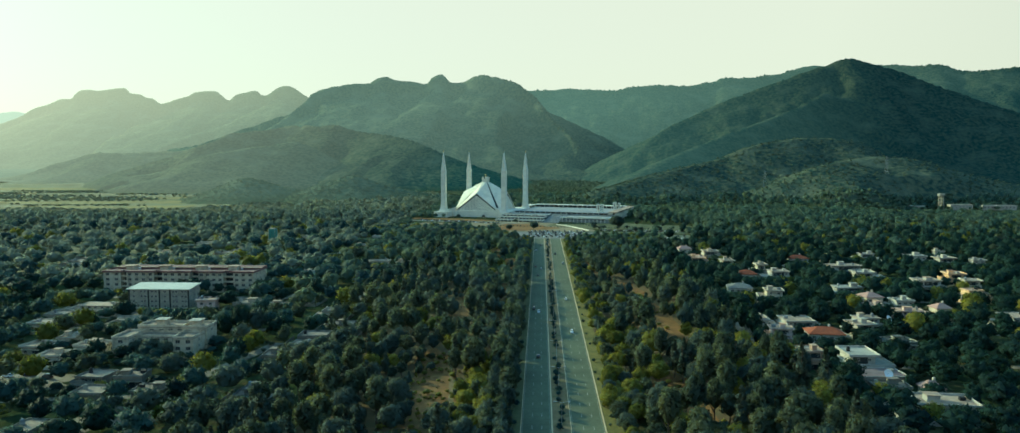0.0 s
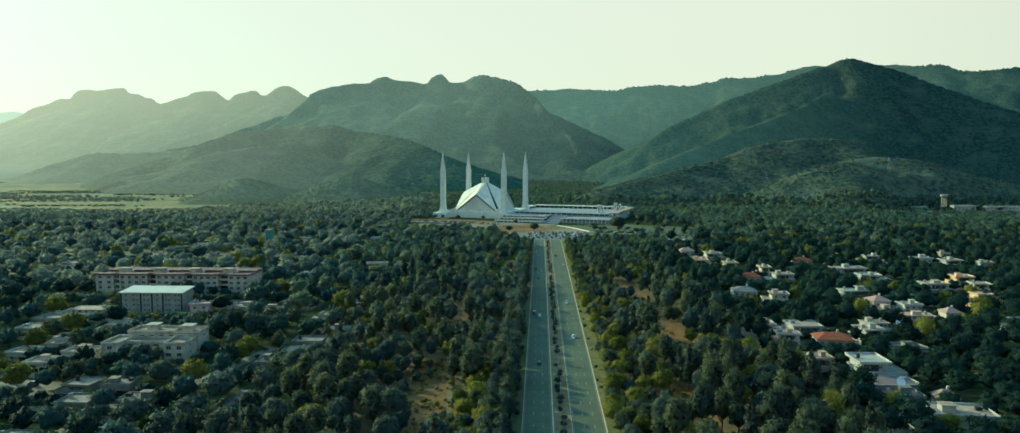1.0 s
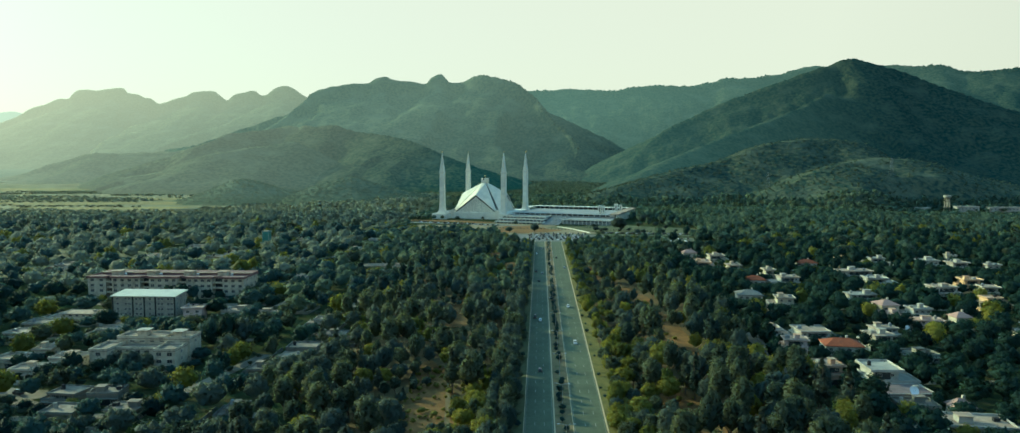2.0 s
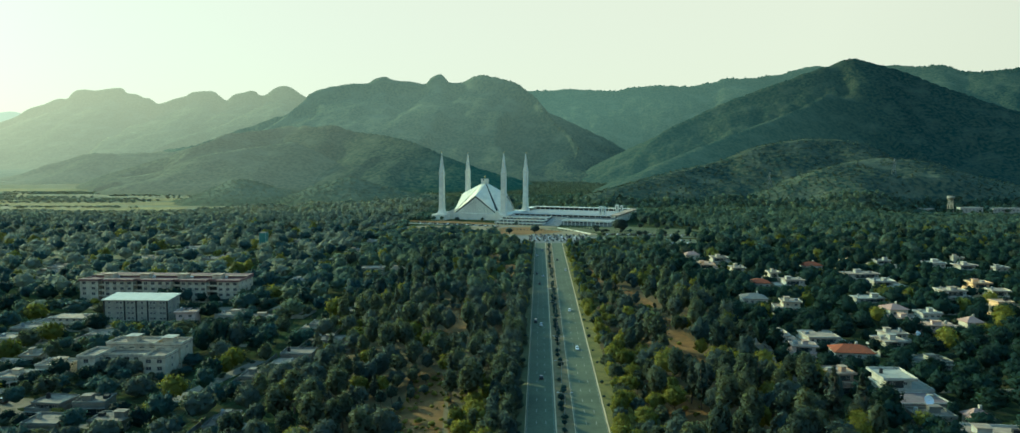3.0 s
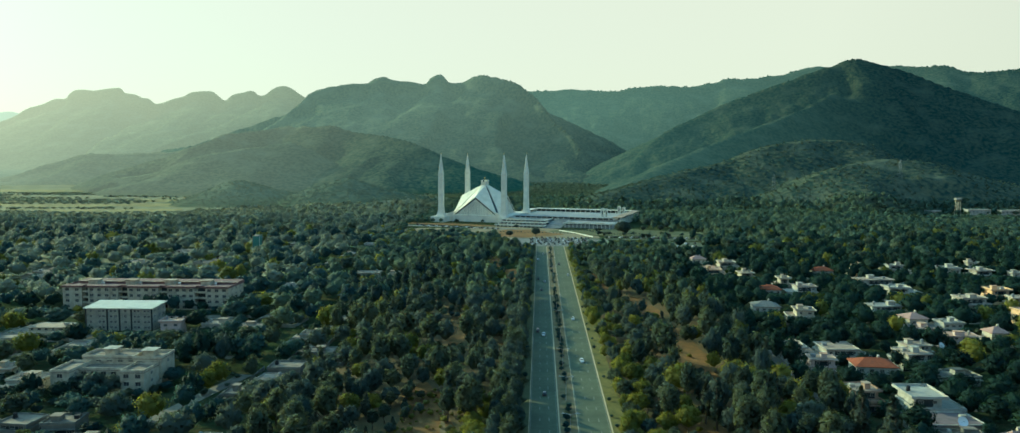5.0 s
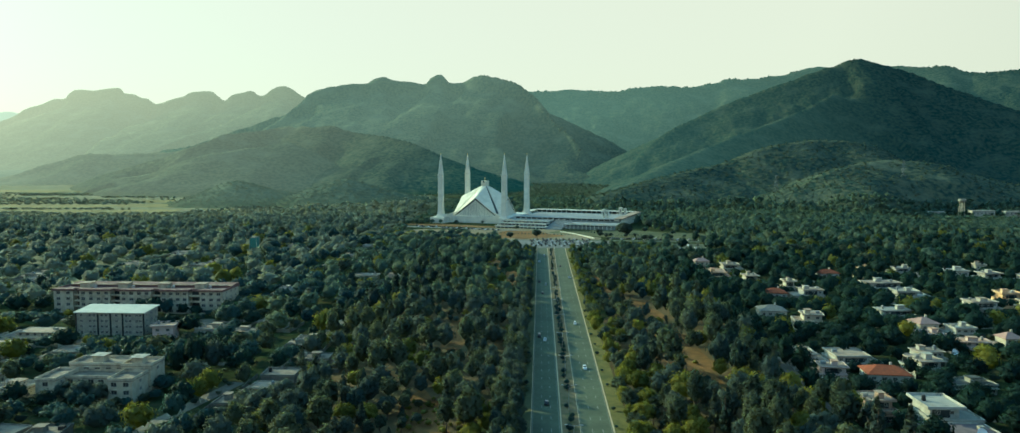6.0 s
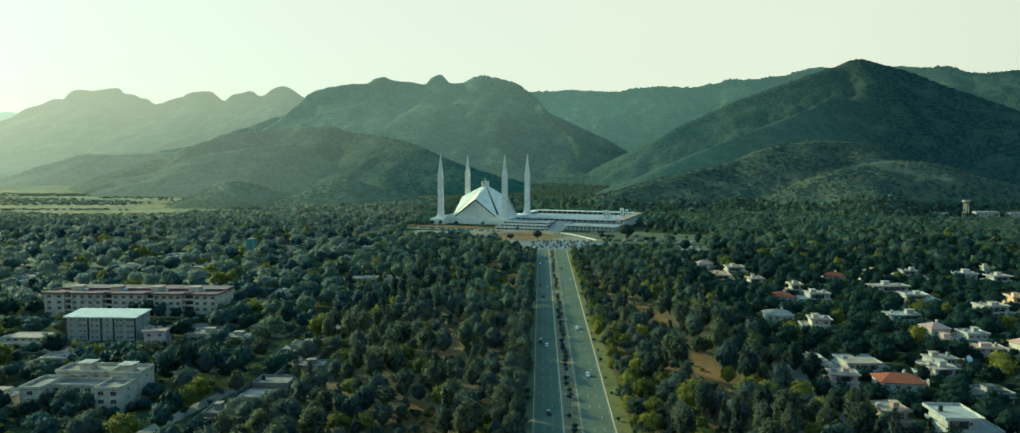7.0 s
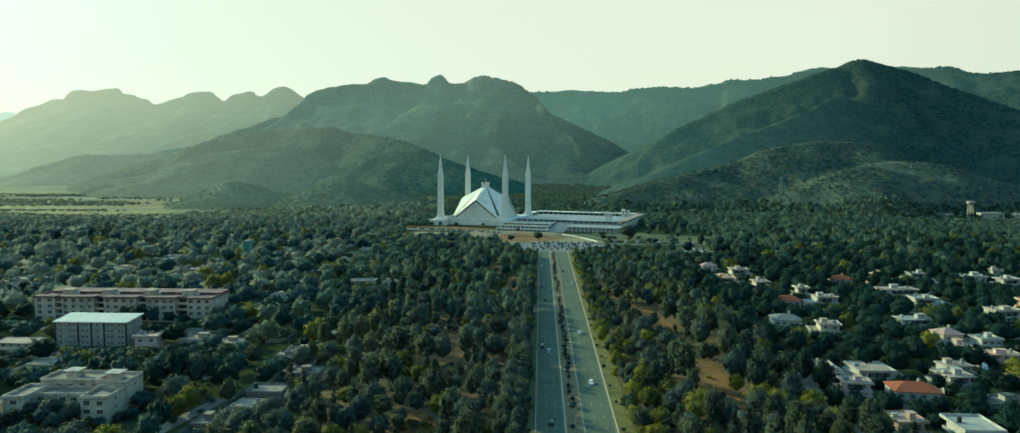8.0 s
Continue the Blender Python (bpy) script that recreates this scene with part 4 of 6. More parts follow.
def house(x, y, w, d, h, style, rng, roomy=True):
    """A villa: y is its front face."""
    wall_m, roof_m, label = STYLES[style]
    root = thing("house", x, y, 0, rng.uniform(-8, 8), label, "house", "villas among the trees")
    W, R = M_WALLS[wall_m], M_ROOFS[roof_m]
    hipped = roof_m in ("red", "greyhip", "rosy")
    stepped = not hipped and h > 4.5 and rng.random() < 0.75
    top, low = h, (h * 0.56 if stepped else h)
    part("wall", box(-w / 2, w / 2, 0, d, -0.5, low - 0.35), W, root)
    if hipped:
        o, rise, s = 0.7, 2.4, min(w, d) * 0.42
        base = [(-w / 2 - o, -o), (w / 2 + o, -o), (w / 2 + o, d + o), (-w / 2 - o, d + o)]
        rdg = [(-w / 2 + s, d / 2 - 0.1), (w / 2 - s, d / 2 - 0.1), (w / 2 - s, d / 2 + 0.1), (-w / 2 + s, d / 2 + 0.1)]
        roof = part("roof", loft([[(px, py, h - 0.35) for px, py in base], [(px, py, h - 0.1) for px, py in base], [(px, py, h + rise) for px, py in rdg]]), R, root)
        part("chimney", box(w * 0.12, w * 0.12 + 0.9, d * 0.55, d * 0.55 + 0.9, h, h + rise + 0.9), W, roof)
    else:
        o = rng.choice((0.25, 0.5, 0.9))
        terrace_roof = part("roof", box(-w / 2 - o, w / 2 + o, -o, d + o, low - 0.35, low), R, root)
        bm = bmesh.new()
        parapet(bm, -w / 2 - o, w / 2 + o, -o, d + o, low, low + rng.uniform(0.4, 0.9))
        part("parapet", bm, W, terrace_roof)
        x0, x1, y0, y1 = -w / 2, w / 2, 0.0, d
        if stepped:  # an upper floor set back on part of the plan
            cut, back = rng.uniform(0.18, 0.4) * w, rng.uniform(0.1, 0.3) * d
            x0, x1 = (x0 + cut, x1) if rng.random() < 0.5 else (x0, x1 - cut)
            y0 = back
            upper = part("upper_floor", box(x0 + 0.003, x1 - 0.003, y0, y1 - 0.003, low + 0.003, top - 0.3), W, root)
            eave = rng.choice((0.7, 1.1, 1.6))
            slab = part("upper_roof", box(x0 - eave, x1 + eave, y0 - eave, y1 + eave, top - 0.3, top), M_ROOFS[rng.choice((roof_m, roof_m, roof_m, "flat"))], upper)
            bm = bmesh.new()
            parapet(bm, x0 - eave, x1 + eave, y0 - eave, y1 + eave, top, top + rng.choice((0.25, 0.5, 0.8)), 0.2)
            part("parapet", bm, W, slab)
            n = max(2, int((x1 - x0) // 3.4))
            for k in range(n):
                window(root, x0 + (x1 - x0) * (k + 0.5) / n, y0, (low + top) / 2 + 0.1, 0, rng.choice((1.5, 1.9)), 1.3)
            if rng.random() < 0.85:
                # a dark panel on the wall imitates a balcony's shade
                q = x0 + (x1 - x0) * rng.uniform(0.06, 0.3)
                part("balcony_shade_panel", box(q, q + (x1 - x0) * 0.62, y0 - 0.09, y0 + 0.2, low + 0.3, top - 0.75), M_SHADE, upper, "flat dark panel standing for a shaded balcony")
        roof = slab if stepped else terrace_roof
        # stair head and water tank
        uw, ud, uh = min(4.5, (x1 - x0) * rng.uniform(0.22, 0.36)), min(4.0, (y1 - y0) * rng.uniform(0.25, 0.4)), rng.uniform(1.8, 2.4)
        ux, uy = (x0 + x1) / 2 + rng.uniform(-0.28, 0.28) * (x1 - x0), y0 + (y1 - y0) * rng.uniform(0.45, 0.9)
        if rng.random() < 0.7:
            up = part("stair_head", box(ux - uw / 2, ux + uw / 2, uy - ud, uy, top, top + uh), W, root)
            part("stair_roof", box(ux - uw / 2 - 0.4, ux + uw / 2 + 0.4, uy - ud - 0.5, uy + 0.3, top + uh, top + uh + 0.2), R, up)
        bm = bmesh.new()
        tx, ty = (x0 + 0.14 * (x1 - x0) if ux > (x0 + x1) / 2 else x1 - 0.14 * (x1 - x0)), y0 + (y1 - y0) * 0.6
        if rng.random() < 0.6:
            bmesh.ops.create_cone(bm, cap_ends=True, segments=12, radius1=0.7, radius2=0.7, depth=1.2, matrix=Matrix.Translation((tx, ty, top + 1.1)))
            bmesh.ops.create_cone(bm, cap_ends=True, segments=12, radius1=0.7, radius2=0.3, depth=0.3, matrix=Matrix.Translation((tx, ty, top + 1.85)))
            box_into(bm, tx - 0.6, tx + 0.6, ty - 0.6, ty + 0.6, top, top + 0.52)
        else:
            box_into(bm, tx - 1.0, tx + 1.0, ty - 0.8, ty + 0.8, top + 0.02, top + 1.2)
        part("water_tank", bm, rng.choice((M_WALLS["white"], M_STEEL, M_WALLS["grey"], M_TYRE)), roof)
    # a flat dark panel imitates the shade of a veranda
    veranda = rng.uniform(0.45, 0.75) * w
    vx = rng.uniform(-0.5, 0.5) * (w - veranda) * 0.9
    part("veranda_shade_panel", box(vx - veranda / 2, vx + veranda / 2, -0.1, 0.2, 0.1, min(2.4, low - 0.9)), M_SHADE, root, "flat dark panel standing for a shaded veranda")
    h = low
    # a lower wing, a car porch and the garden wall
    if roomy:
        side = rng.choice((-1, 1))
        ww, wd, wh = w * rng.uniform(0.35, 0.55), d * rng.uniform(0.4, 0.6), h * 0.56
        x0, x1 = (w / 2 + 0.003, w / 2 + ww) if side > 0 else (-w / 2 - ww, -w / 2 - 0.003)
        wing = part("wing", box(x0, x1, d * 0.25, d * 0.25 + wd, -0.5, wh - 0.25), W, root)
        part("wing_roof", box(x0 - 0.3, x1 + 0.3, d * 0.25 - 0.5, d * 0.25 + wd + 0.3, wh - 0.25, wh), M_ROOFS["flat"] if rng.random() < 0.6 else M_ROOFS["white"], wing)
        px = rng.uniform(-0.2, 0.2) * w
        porch = part("porch_roof", box(px - w * 0.22, px + w * 0.22, -3.4, -0.36, 2.7, 2.7 + 0.22), M_ROOFS["flat"], root)
        for sx in (-1, 1):
            part("porch_post", box(px + sx * w * 0.2 - 0.15, px + sx * w * 0.2 + 0.15, -3.2, -2.9, -0.2, 2.7), W, porch)
        for gx0, gx1, gy0, gy1 in ((-w * 0.75 - 3, w * 0.75 + 3, -7.2, -7.0), (-w * 0.75 - 3, -w * 0.75 - 2.8, -6.99, d + 4), (w * 0.75 + 2.8, w * 0.75 + 3, -6.99, d + 4)):
            part("garden_wall", box(gx0, gx1, gy0, gy1, -0.3, 1.9), W, root)
    part("slab_band", box(-w / 2 - 0.35, w / 2 + 0.35, -1.1, -0.004, min(2.6, low - 0.8), min(2.6, low - 0.8) + 0.18), M_ROOFS["white"] if wall_m == "white" else W, root)
    n = max(2, int(w // 3.6))
    for k in range(n):
        px = -w / 2 + w * (k + 0.5) / n
        for z in ([1.5, h * 0.73] if h > 5.2 else [1.6]):
            if k == n // 2 and z < h * 0.4:
                door = part("door", box(px - 0.6, px + 0.6, -0.08, 0.02, 0, 2.1), M_BARK, root, "dark wooden door")
                part("handle", box(px + 0.4, px + 0.5, -0.14, -0.07, 1.0, 1.1), M_METAL, door)
            else:
                window(root, px, 0, z, 0, rng.choice((1.5, 1.9)), 1.4)
    for s in (-1, 1):
        for k in range(max(1, int(d // 5))):
            py = d * (k + 0.5) / max(1, int(d // 5))
            window(root, s * w / 2, py, min(1.7, h * 0.6), 90 * s, 1.5, 1.4)
    return root


HOUSES = [  # x, y of the front, width, depth, height, style
    (133, 629, 17.2, 19.8, 7.1, 'orange'),
    (153, 665, 14.6, 12.6, 7.9, 'cream'),
    (155, 614, 10.3, 10.8, 7.1, 'cream'),
    (151, 546, 12.9, 10.8, 6.9, 'red'),
    (173, 550, 19.8, 12.6, 7.9, 'white'),
    (131, 488, 14.6, 12.6, 6.9, 'hip'),
    (145, 471, 14.6, 11.7, 7.9, 'cream'),
    (218, 632, 13.8, 10.8, 6.9, 'red'),
    (254, 655, 7.0, 9.0, 7.1, 'orange'),
    (233, 579, 30.1, 14.4, 7.9, 'white'),
    (242, 551, 19.8, 12.6, 7.1, 'white'),
    (318, 643, 17.2, 10.8, 7.9, 'white'),
    (336, 629, 16.3, 10.8, 7.9, 'white'),
    (261, 511, 24.1, 14.4, 7.9, 'plain'),
    (203, 492, 20.6, 12.6, 6.3, 'white'),
    (202, 455, 10.3, 10.8, 7.7, 'rosy'),
    (198, 442, 10.3, 9.0, 4.9, 'pink'),
    (216, 447, 12.9, 10.8, 6.5, 'white'),
    (205, 421, 18.9, 10.8, 5.7, 'pink'),
    (118, 389, 14.6, 14.4, 6.6, 'plain'),
    (138, 388, 18.1, 16.2, 6.6, 'plain'),
    (118, 370, 13.8, 9.0, 7.1, 'pink'),
    (139, 362, 16.3, 11.7, 6.9, 'red'),
    (164, 380, 12.3, 10.8, 7.4, 'white'),
    (171, 358, 18.1, 10.8, 3.8, 'shed'),
    (140, 314.5, 16.3, 14.4, 8.6, 'modern'),
    (118, 324, 13.8, 12.6, 7.1, 'brown'),
    (136.5, 299.5, 21.0, 11.5, 4.5, 'lilac'),
    (144, 263, 20.0, 12.0, 5.2, 'plain'),
    (123, 218, 18.1, 10.8, 6.7, 'plain'),
    (252, 397, 17.2, 14.4, 7.9, 'white'),
    (-114, 337, 12.0, 8.1, 4.9, 'grey'),
    (-111, 354, 13.8, 10.8, 4.9, 'dingy'),
    (-198, 430, 10.3, 9.0, 7.4, 'pink'),
    (-178, 437, 13.8, 10.8, 4.1, 'grey'),
    (-155, 432, 16.3, 9.0, 4.1, 'grey'),
    (-221, 391, 16.3, 9.0, 4.0, 'cream'),
    (-217, 317, 12.0, 9.0, 4.1, 'cream'),
    (-211, 334, 13.8, 10.8, 4.1, 'cream'),
    (-181, 284, 12.5, 10.6, 4.8, 'dingy'),
    (-165, 287, 11.0, 9.6, 4.4, 'dingy'),
    (-149, 270, 11.2, 9.0, 4.1, 'dingy'),
    (-110, 270, 8.6, 9.0, 4.9, 'dingy'),
    (-105, 383, 12.9, 9.0, 4.1, 'dingy'),
    (-266, 380, 10.3, 9.0, 4.1, 'cream'),
    (-285, 665, 23.2, 10.8, 4.1, 'grey'),
    (-389, 610, 18.1, 10.8, 4.1, 'grey'),
    (-343, 663, 24.9, 10.8, 4.1, 'cream'),
    (-342, 745, 16.3, 10.8, 4.1, 'grey'),
    (-169, 228, 7.0, 10.8, 4.1, 'dingy'),
    (-151, 458, 13.8, 9.0, 4.1, 'grey'),
    (-137, 620, 18.1, 9.0, 4.1, 'cream'),
    (-334, 721, 10.3, 9.0, 5.0, 'white'),
    (-282, 683, 10.3, 9.0, 4.5, 'grey'),
    (-372, 585, 14.6, 9.0, 4.5, 'white'),
    (-180, 680, 11.2, 9.0, 4.5, 'white'),
    (-178, 728, 9.5, 9.0, 4.5, 'cream'),
    (-179, 807, 10.3, 9.0, 4.5, 'white'),
    (-253, 803, 12.9, 9.0, 4.5, 'grey'),
    (-115, 611, 9.5, 9.0, 4.5, 'grey'),
    (-177, 555, 8.6, 8.1, 4.5, 'white'),
    (296, 542, 13.8, 10.8, 8.2, 'orange'),
    (-412, 660, 7.0, 8.1, 4.5, 'grey'),
    (-497, 868, 13.8, 8.1, 5.0, 'cream'),
    (-629, 930, 18.9, 9.0, 5.0, 'white'),
    (134, 693, 12.0, 9.0, 7.0, 'rosy'),
    (-267, 400, 15.4, 9.0, 4.5, 'grey'),
    (-231, 350, 7.4, 9.0, 4.2, 'cream'),
    (283, 659, 16.1, 9.0, 7.2, 'white'),
    (292, 513, 11.5, 10.0, 8.2, 'cream'),
    (279, 480, 12.9, 10.0, 7.2, 'orange'),
    (229, 428, 8.5, 8.0, 6.6, 'rosy'),
    (173, 398, 16.9, 10.0, 6.4, 'plain'),
    (358, 681, 7.8, 8.0, 7.2, 'cream'),
    (358, 622, 13.0, 9.0, 7.2, 'white'),
    (276, 614, 7.5, 8.0, 7.2, 'white'),
    (171, 582, 7.6, 9.0, 8.2, 'cream'),
    (-236, 333, 12.7, 10.0, 4.0, 'cream'),
    (-169, 266, 10.9, 9.0, 4.4, 'dingy'),
    (-119, 416, 10.1, 9.0, 4.2, 'grey'),
    (-119, 322, 7.7, 8.0, 4.2, 'dingy'),
    (-264, 420, 25.0, 14.0, 5.0, 'cream'),
    (136, 287, 13.0, 8.5, 3.8, 'dingy'),
    (152, 288, 7.0, 6.0, 3.6, 'rosy'),
]
BLOCKS = [(-246, 494, 106, 25), (-231, 439, 40, 16), (-175, 331, 44, 31)]
rng = random.Random(4)
for hx, hy, hw, hd, hh, hs in HOUSES:
    near = [1 for g in HOUSES + BLOCKS if (g[0], g[1]) != (hx, hy) and abs(g[0] - hx) < (g[2] + hw) / 2 + 0.6 * hw + 4 and hy - 8 < g[1] + g[3] and g[1] < hy + hd + 5]
    house(hx, hy, hw, hd, hh, hs, rng, not near)


def bay(root, x0, x1, y0, y1, h, storeys, cols, W, band):
    """A projecting bay with its windows, a band under its own strip of roof."""
    p = part("bay", box(x0, x1, y0, y1, -0.5, h - 0.41), W, root)
    part("bay_roof", box(x0 - 0.6, x1 + 0.6, y0 - 0.8, y1 + 0.3, h - 0.40, h + 0.75), band, p)
    for s in range(storeys):
        z = h / storeys * (s + 0.5)
        for k in range(cols):
            window(root, x0 + (x1 - x0) * (k + 0.5) / cols, y0, z, 0, 2.4, 1.8)


# the long apartment block: bays and shaded balcony recesses along its front
root = thing("apartment_block", -246, 494, 0, 0, "long four-storey grey apartment block with maroon parapets and recessed balconies", "building")
W, BAND = M_WALLS["block"], M_ROOFS["maroon"]
part("wall", box(-52, 52, 4.2, 24, -0.5, 13.4), W, root)
roof = part("roof", box(-52.5, 52.5, 2.6, 24.6, 13.4, 13.8), BAND, root)
bm = bmesh.new()
parapet(bm, -52.5, 52.5, 2.6, 24.6, 13.8, 14.7, 0.4)
part("parapet", bm, BAND, roof)
for x0, x1, cols in ((-52, -40, 2), (-36, -17, 4), (-11, 8, 4), (14, 31, 4), (38, 52, 3)):
    bay(root, x0, x1, 0, 4.203, 14, 4, cols, W, BAND)
for x0, x1 in ((-40, -36), (-17, -11), (8, 14), (31, 38)):
    for s in range(4):
        z = 3.5 * s
        balcony = part("balcony", box(x0 + 0.1, x1 - 0.1, 0.9, 4.19, z - 0.1, z + 0.08), W, root)
        part("balustrade", box(x0 + 0.1, x1 - 0.1, 0.9, 1.05, z + 0.09, z + 1.0), W, balcony)
        # the dark door fills the recess to imitate its shade
        part("balcony_door", box(x0 + 0.5, x1 - 0.5, 4.05, 4.22, z + 0.1, z + 2.6), M_SHADE, balcony, "dark glazed balcony door, widened to stand for the recess's shade")
for s in range(4):
    for k in range(3):
        window(root, 52, 6 + 6.5 * k, 3.5 * (s + 0.5), 90, 1.5, 1.4)
rear = part("rear_wing", box(-50, 52, 14, 24.2, 13.803, 15.0), M_ROOFS["maroon"], root, "raised rear wing with maroon band")
part("rear_roof", box(-50.4, 52.4, 15.6, 24.6, 15.0, 15.35), BAND, rear)
part("rear_coping", box(-50.4, 52.4, 13.6, 15.597, 15.0, 15.3), M_ROOFS["flat"], rear)
for k, x in enumerate((-38, -14, 11, 34)):
    head = part("stair_head", box(x - 3, x + 3, 9, 15, 13.806, 16.6), W, roof)
    part("stair_roof", box(x - 3.6, x + 3.6, 8.4, 15.6, 16.6, 16.9), M_ROOFS["flat"], head)
    tank = bmesh.new()
    bmesh.ops.create_cone(tank, cap_ends=True, segments=12, radius1=1.0, radius2=1.0, depth=1.6, matrix=Matrix.Translation((x + 6, 10, 14.6)))
    part("water_tank", tank, M_METAL, roof)

# the office block under its pale sheet roof
root = thing("office_block", -231, 439, 0, 0, "four-storey beige block under a pale shallow metal roof", "building")
W = M_WALLS["grey"]
part("wall", box(-18.5, 18.5, 0, 14.5, -0.5, 12.0), W, root)
slope = [(-0.9, 12.0), (15.4, 13.3), (15.4, 13.75), (-0.9, 12.45)]
roof = part("roof", prism([(-19.4, y, z) for y, z in slope], (38.8, 0, 0)), M_SHEET, root, "pale green-white sheet metal roof")
part("gable_end", prism([(18.0, 0.01, 11.9), (18.0, 14.4, 11.9), (18.0, 14.4, 13.15), (18.0, 0.01, 12.05)], (0.45, 0, 0)), W, root)
for k in range(13):
    x = -19 + 3.15 * k
    part("seam", prism([(x, y, z) for y, z in ((-0.9, 12.452), (15.4, 13.752), (15.4, 13.83), (-0.9, 12.53))], (0.14, 0, 0)), M_SHEET, roof)
for x in (-18.3, -6.4, 0.4, 7, 18.3):
    part("pilaster", box(x - 0.35, x + 0.35, -0.4, -0.003, -0.5, 11.99), M_SHADE, root, "dark pilaster strip")
for s in range(4):
    for x in (-15.4, -10.6, -8.4, -4.2, -1.8, 3.7, 9, 10.9, 14.6, 16.6):
        window(root, x, 0, 3.0 * s + 1.8, 0, 1.5, 1.4)
    for k in range(3):
        window(root, 18.5, 2.6 + 4.6 * k, 3.0 * s + 1.8, 90, 1.5, 1.4)


def flats(x0, x1, y0, y1, h, storeys, cols, heads):
    """A stained block of flats with a walled flat roof and stair heads."""
    w, d = x1 - x0, y1 - y0
    root = thing("flats", (x0 + x1) / 2, y0, 0, 0, "weather-stained cream block of flats with a walled roof", "building", "flats round a court")
    W = M_WALLS["block"]
    part("wall", box(-w / 2, w / 2, 0, d, -0.5, h - 0.3), W, root)
    rf = part("roof", box(-w / 2 - 0.15, w / 2 + 0.15, -0.15, d + 0.15, h - 0.3, h), M_ROOFS["dingy"], root)
    bm = bmesh.new()
    parapet(bm, -w / 2 - 0.15, w / 2 + 0.15, -0.15, d + 0.15, h, h + 1.0, 0.3)
    part("parapet", bm, M_WALLS["block"], rf)
    for s in range(storeys):
        z = h / storeys * (s + 0.52)
        for k in range(cols):
            x = -w / 2 + w * (k + 0.5) / cols
            window(root, x, 0, z, 0, 2.3, 1.8)
            part("sunshade", box(x - 1.1, x + 1.1, -0.6, -0.003, z + 0.85, z + 0.98), W, root)
        for sgn in (-1, 1):
            for k in range(max(1, int(d // 6))):
                window(root, sgn * w / 2, d * (k + 0.5) / max(1, int(d // 6)), z, 90 * sgn, 1.4, 1.3)
    for x, y in heads:
        head = part("stair_head", box(x - 2.2, x + 2.2, y - 2.2, y + 2.2, h, h + 2.6), W, rf)
        part("stair_roof", box(x - 3.0, x + 3.0, y - 3.0, y + 3.0, h + 2.6, h + 2.85), M_ROOFS["white"], head)


flats(-197, -189.1, 331, 345.9, 9, 3, 1, ())
flats(-168.5, -159, 331, 342.9, 9.3, 3, 2, ())
flats(-189, -168.6, 337, 345.9, 8.4, 3, 5, ())
flats(-193, -170, 346, 357, 11, 3, 5, ((-2, 6),))
flats(-169.9, -158, 343, 354, 11.6, 3, 2, ((-1, 5),))

# a half-built tower wrapped in teal netting
root = thing("scaffold_tower", -268, 736, 0, 0, "slim half-built tower wrapped in teal safety netting", "building")
part("core", box(-2.6, 2.6, -2.6, 2.6, -0.5, 20.5), M_WALLS["grey"], root)
for k in range(4):
    r = Matrix.Rotation(math.pi / 2 * k, 4, "Z")
    bm = bmesh.new()
    box_into(bm, -3.1, 3.1, -3.2, -3.12, 0.5, 20.0, r)
    part("netting", bm, M_NET, root, "teal safety netting")
    bm = bmesh.new()
    box_into(bm, 3.1, 3.3, -3.4, -3.2, -0.5, 21.5, r)
    part("scaffold_pole", bm, M_METAL, root)

# water tower and the long white building at the wood's edge
root = thing("water_tower", 676, 1290, 9.5, 0, "pale grey concrete water tower on legs above the woods", "water tower")
root.scale = (0.8, 0.8, 0.8)
for s in (-1, 1):
    for t in (-1, 1):
        part("leg", loft([[(s * 3.5 * q + a, t * 3.5 * q + b, z) for a, b in ((-0.7, -0.7), (0.7, -0.7), (0.7, 0.7), (-0.7, 0.7))] for q, z in ((1.2, -14), (0.8, 17))]), M_WALLS["grey"], root)
bm = bmesh.new()
bmesh.ops.create_cone(bm, cap_ends=True, segments=16, radius1=4.5, radius2=7.5, depth=3, matrix=Matrix.Translation((0, 0, 18.5)))
bmesh.ops.create_cone(bm, cap_ends=True, segments=16, radius1=7.5, radius2=7.2, depth=4, matrix=Matrix.Translation((0, 0, 22)))
part("tank", bm, M_WALLS["grey"], root)
for x, w, h in ((712, 36, 9), (775, 56, 8), (838, 44, 9), (640, 22, 7)):
    root = thing("far_hostel", x, 1292, 0.5, 0, "long low white building at the edge of the woods", "building", "white buildings beyond the woods")
    part("wall", box(-w / 2, w / 2, 0, 12, -2, h), M_WALLS["white"], root)
    part("roof", box(-w / 2 - 0.6, w / 2 + 0.6, -0.8, 12.6, h, h + 0.5), M_ROOFS["white"], root)
    for k in range(int(w // 6)):
        window(root, -w / 2 + 3 + 6 * k, 0, h * 0.6, 0, 2.2, 1.8)


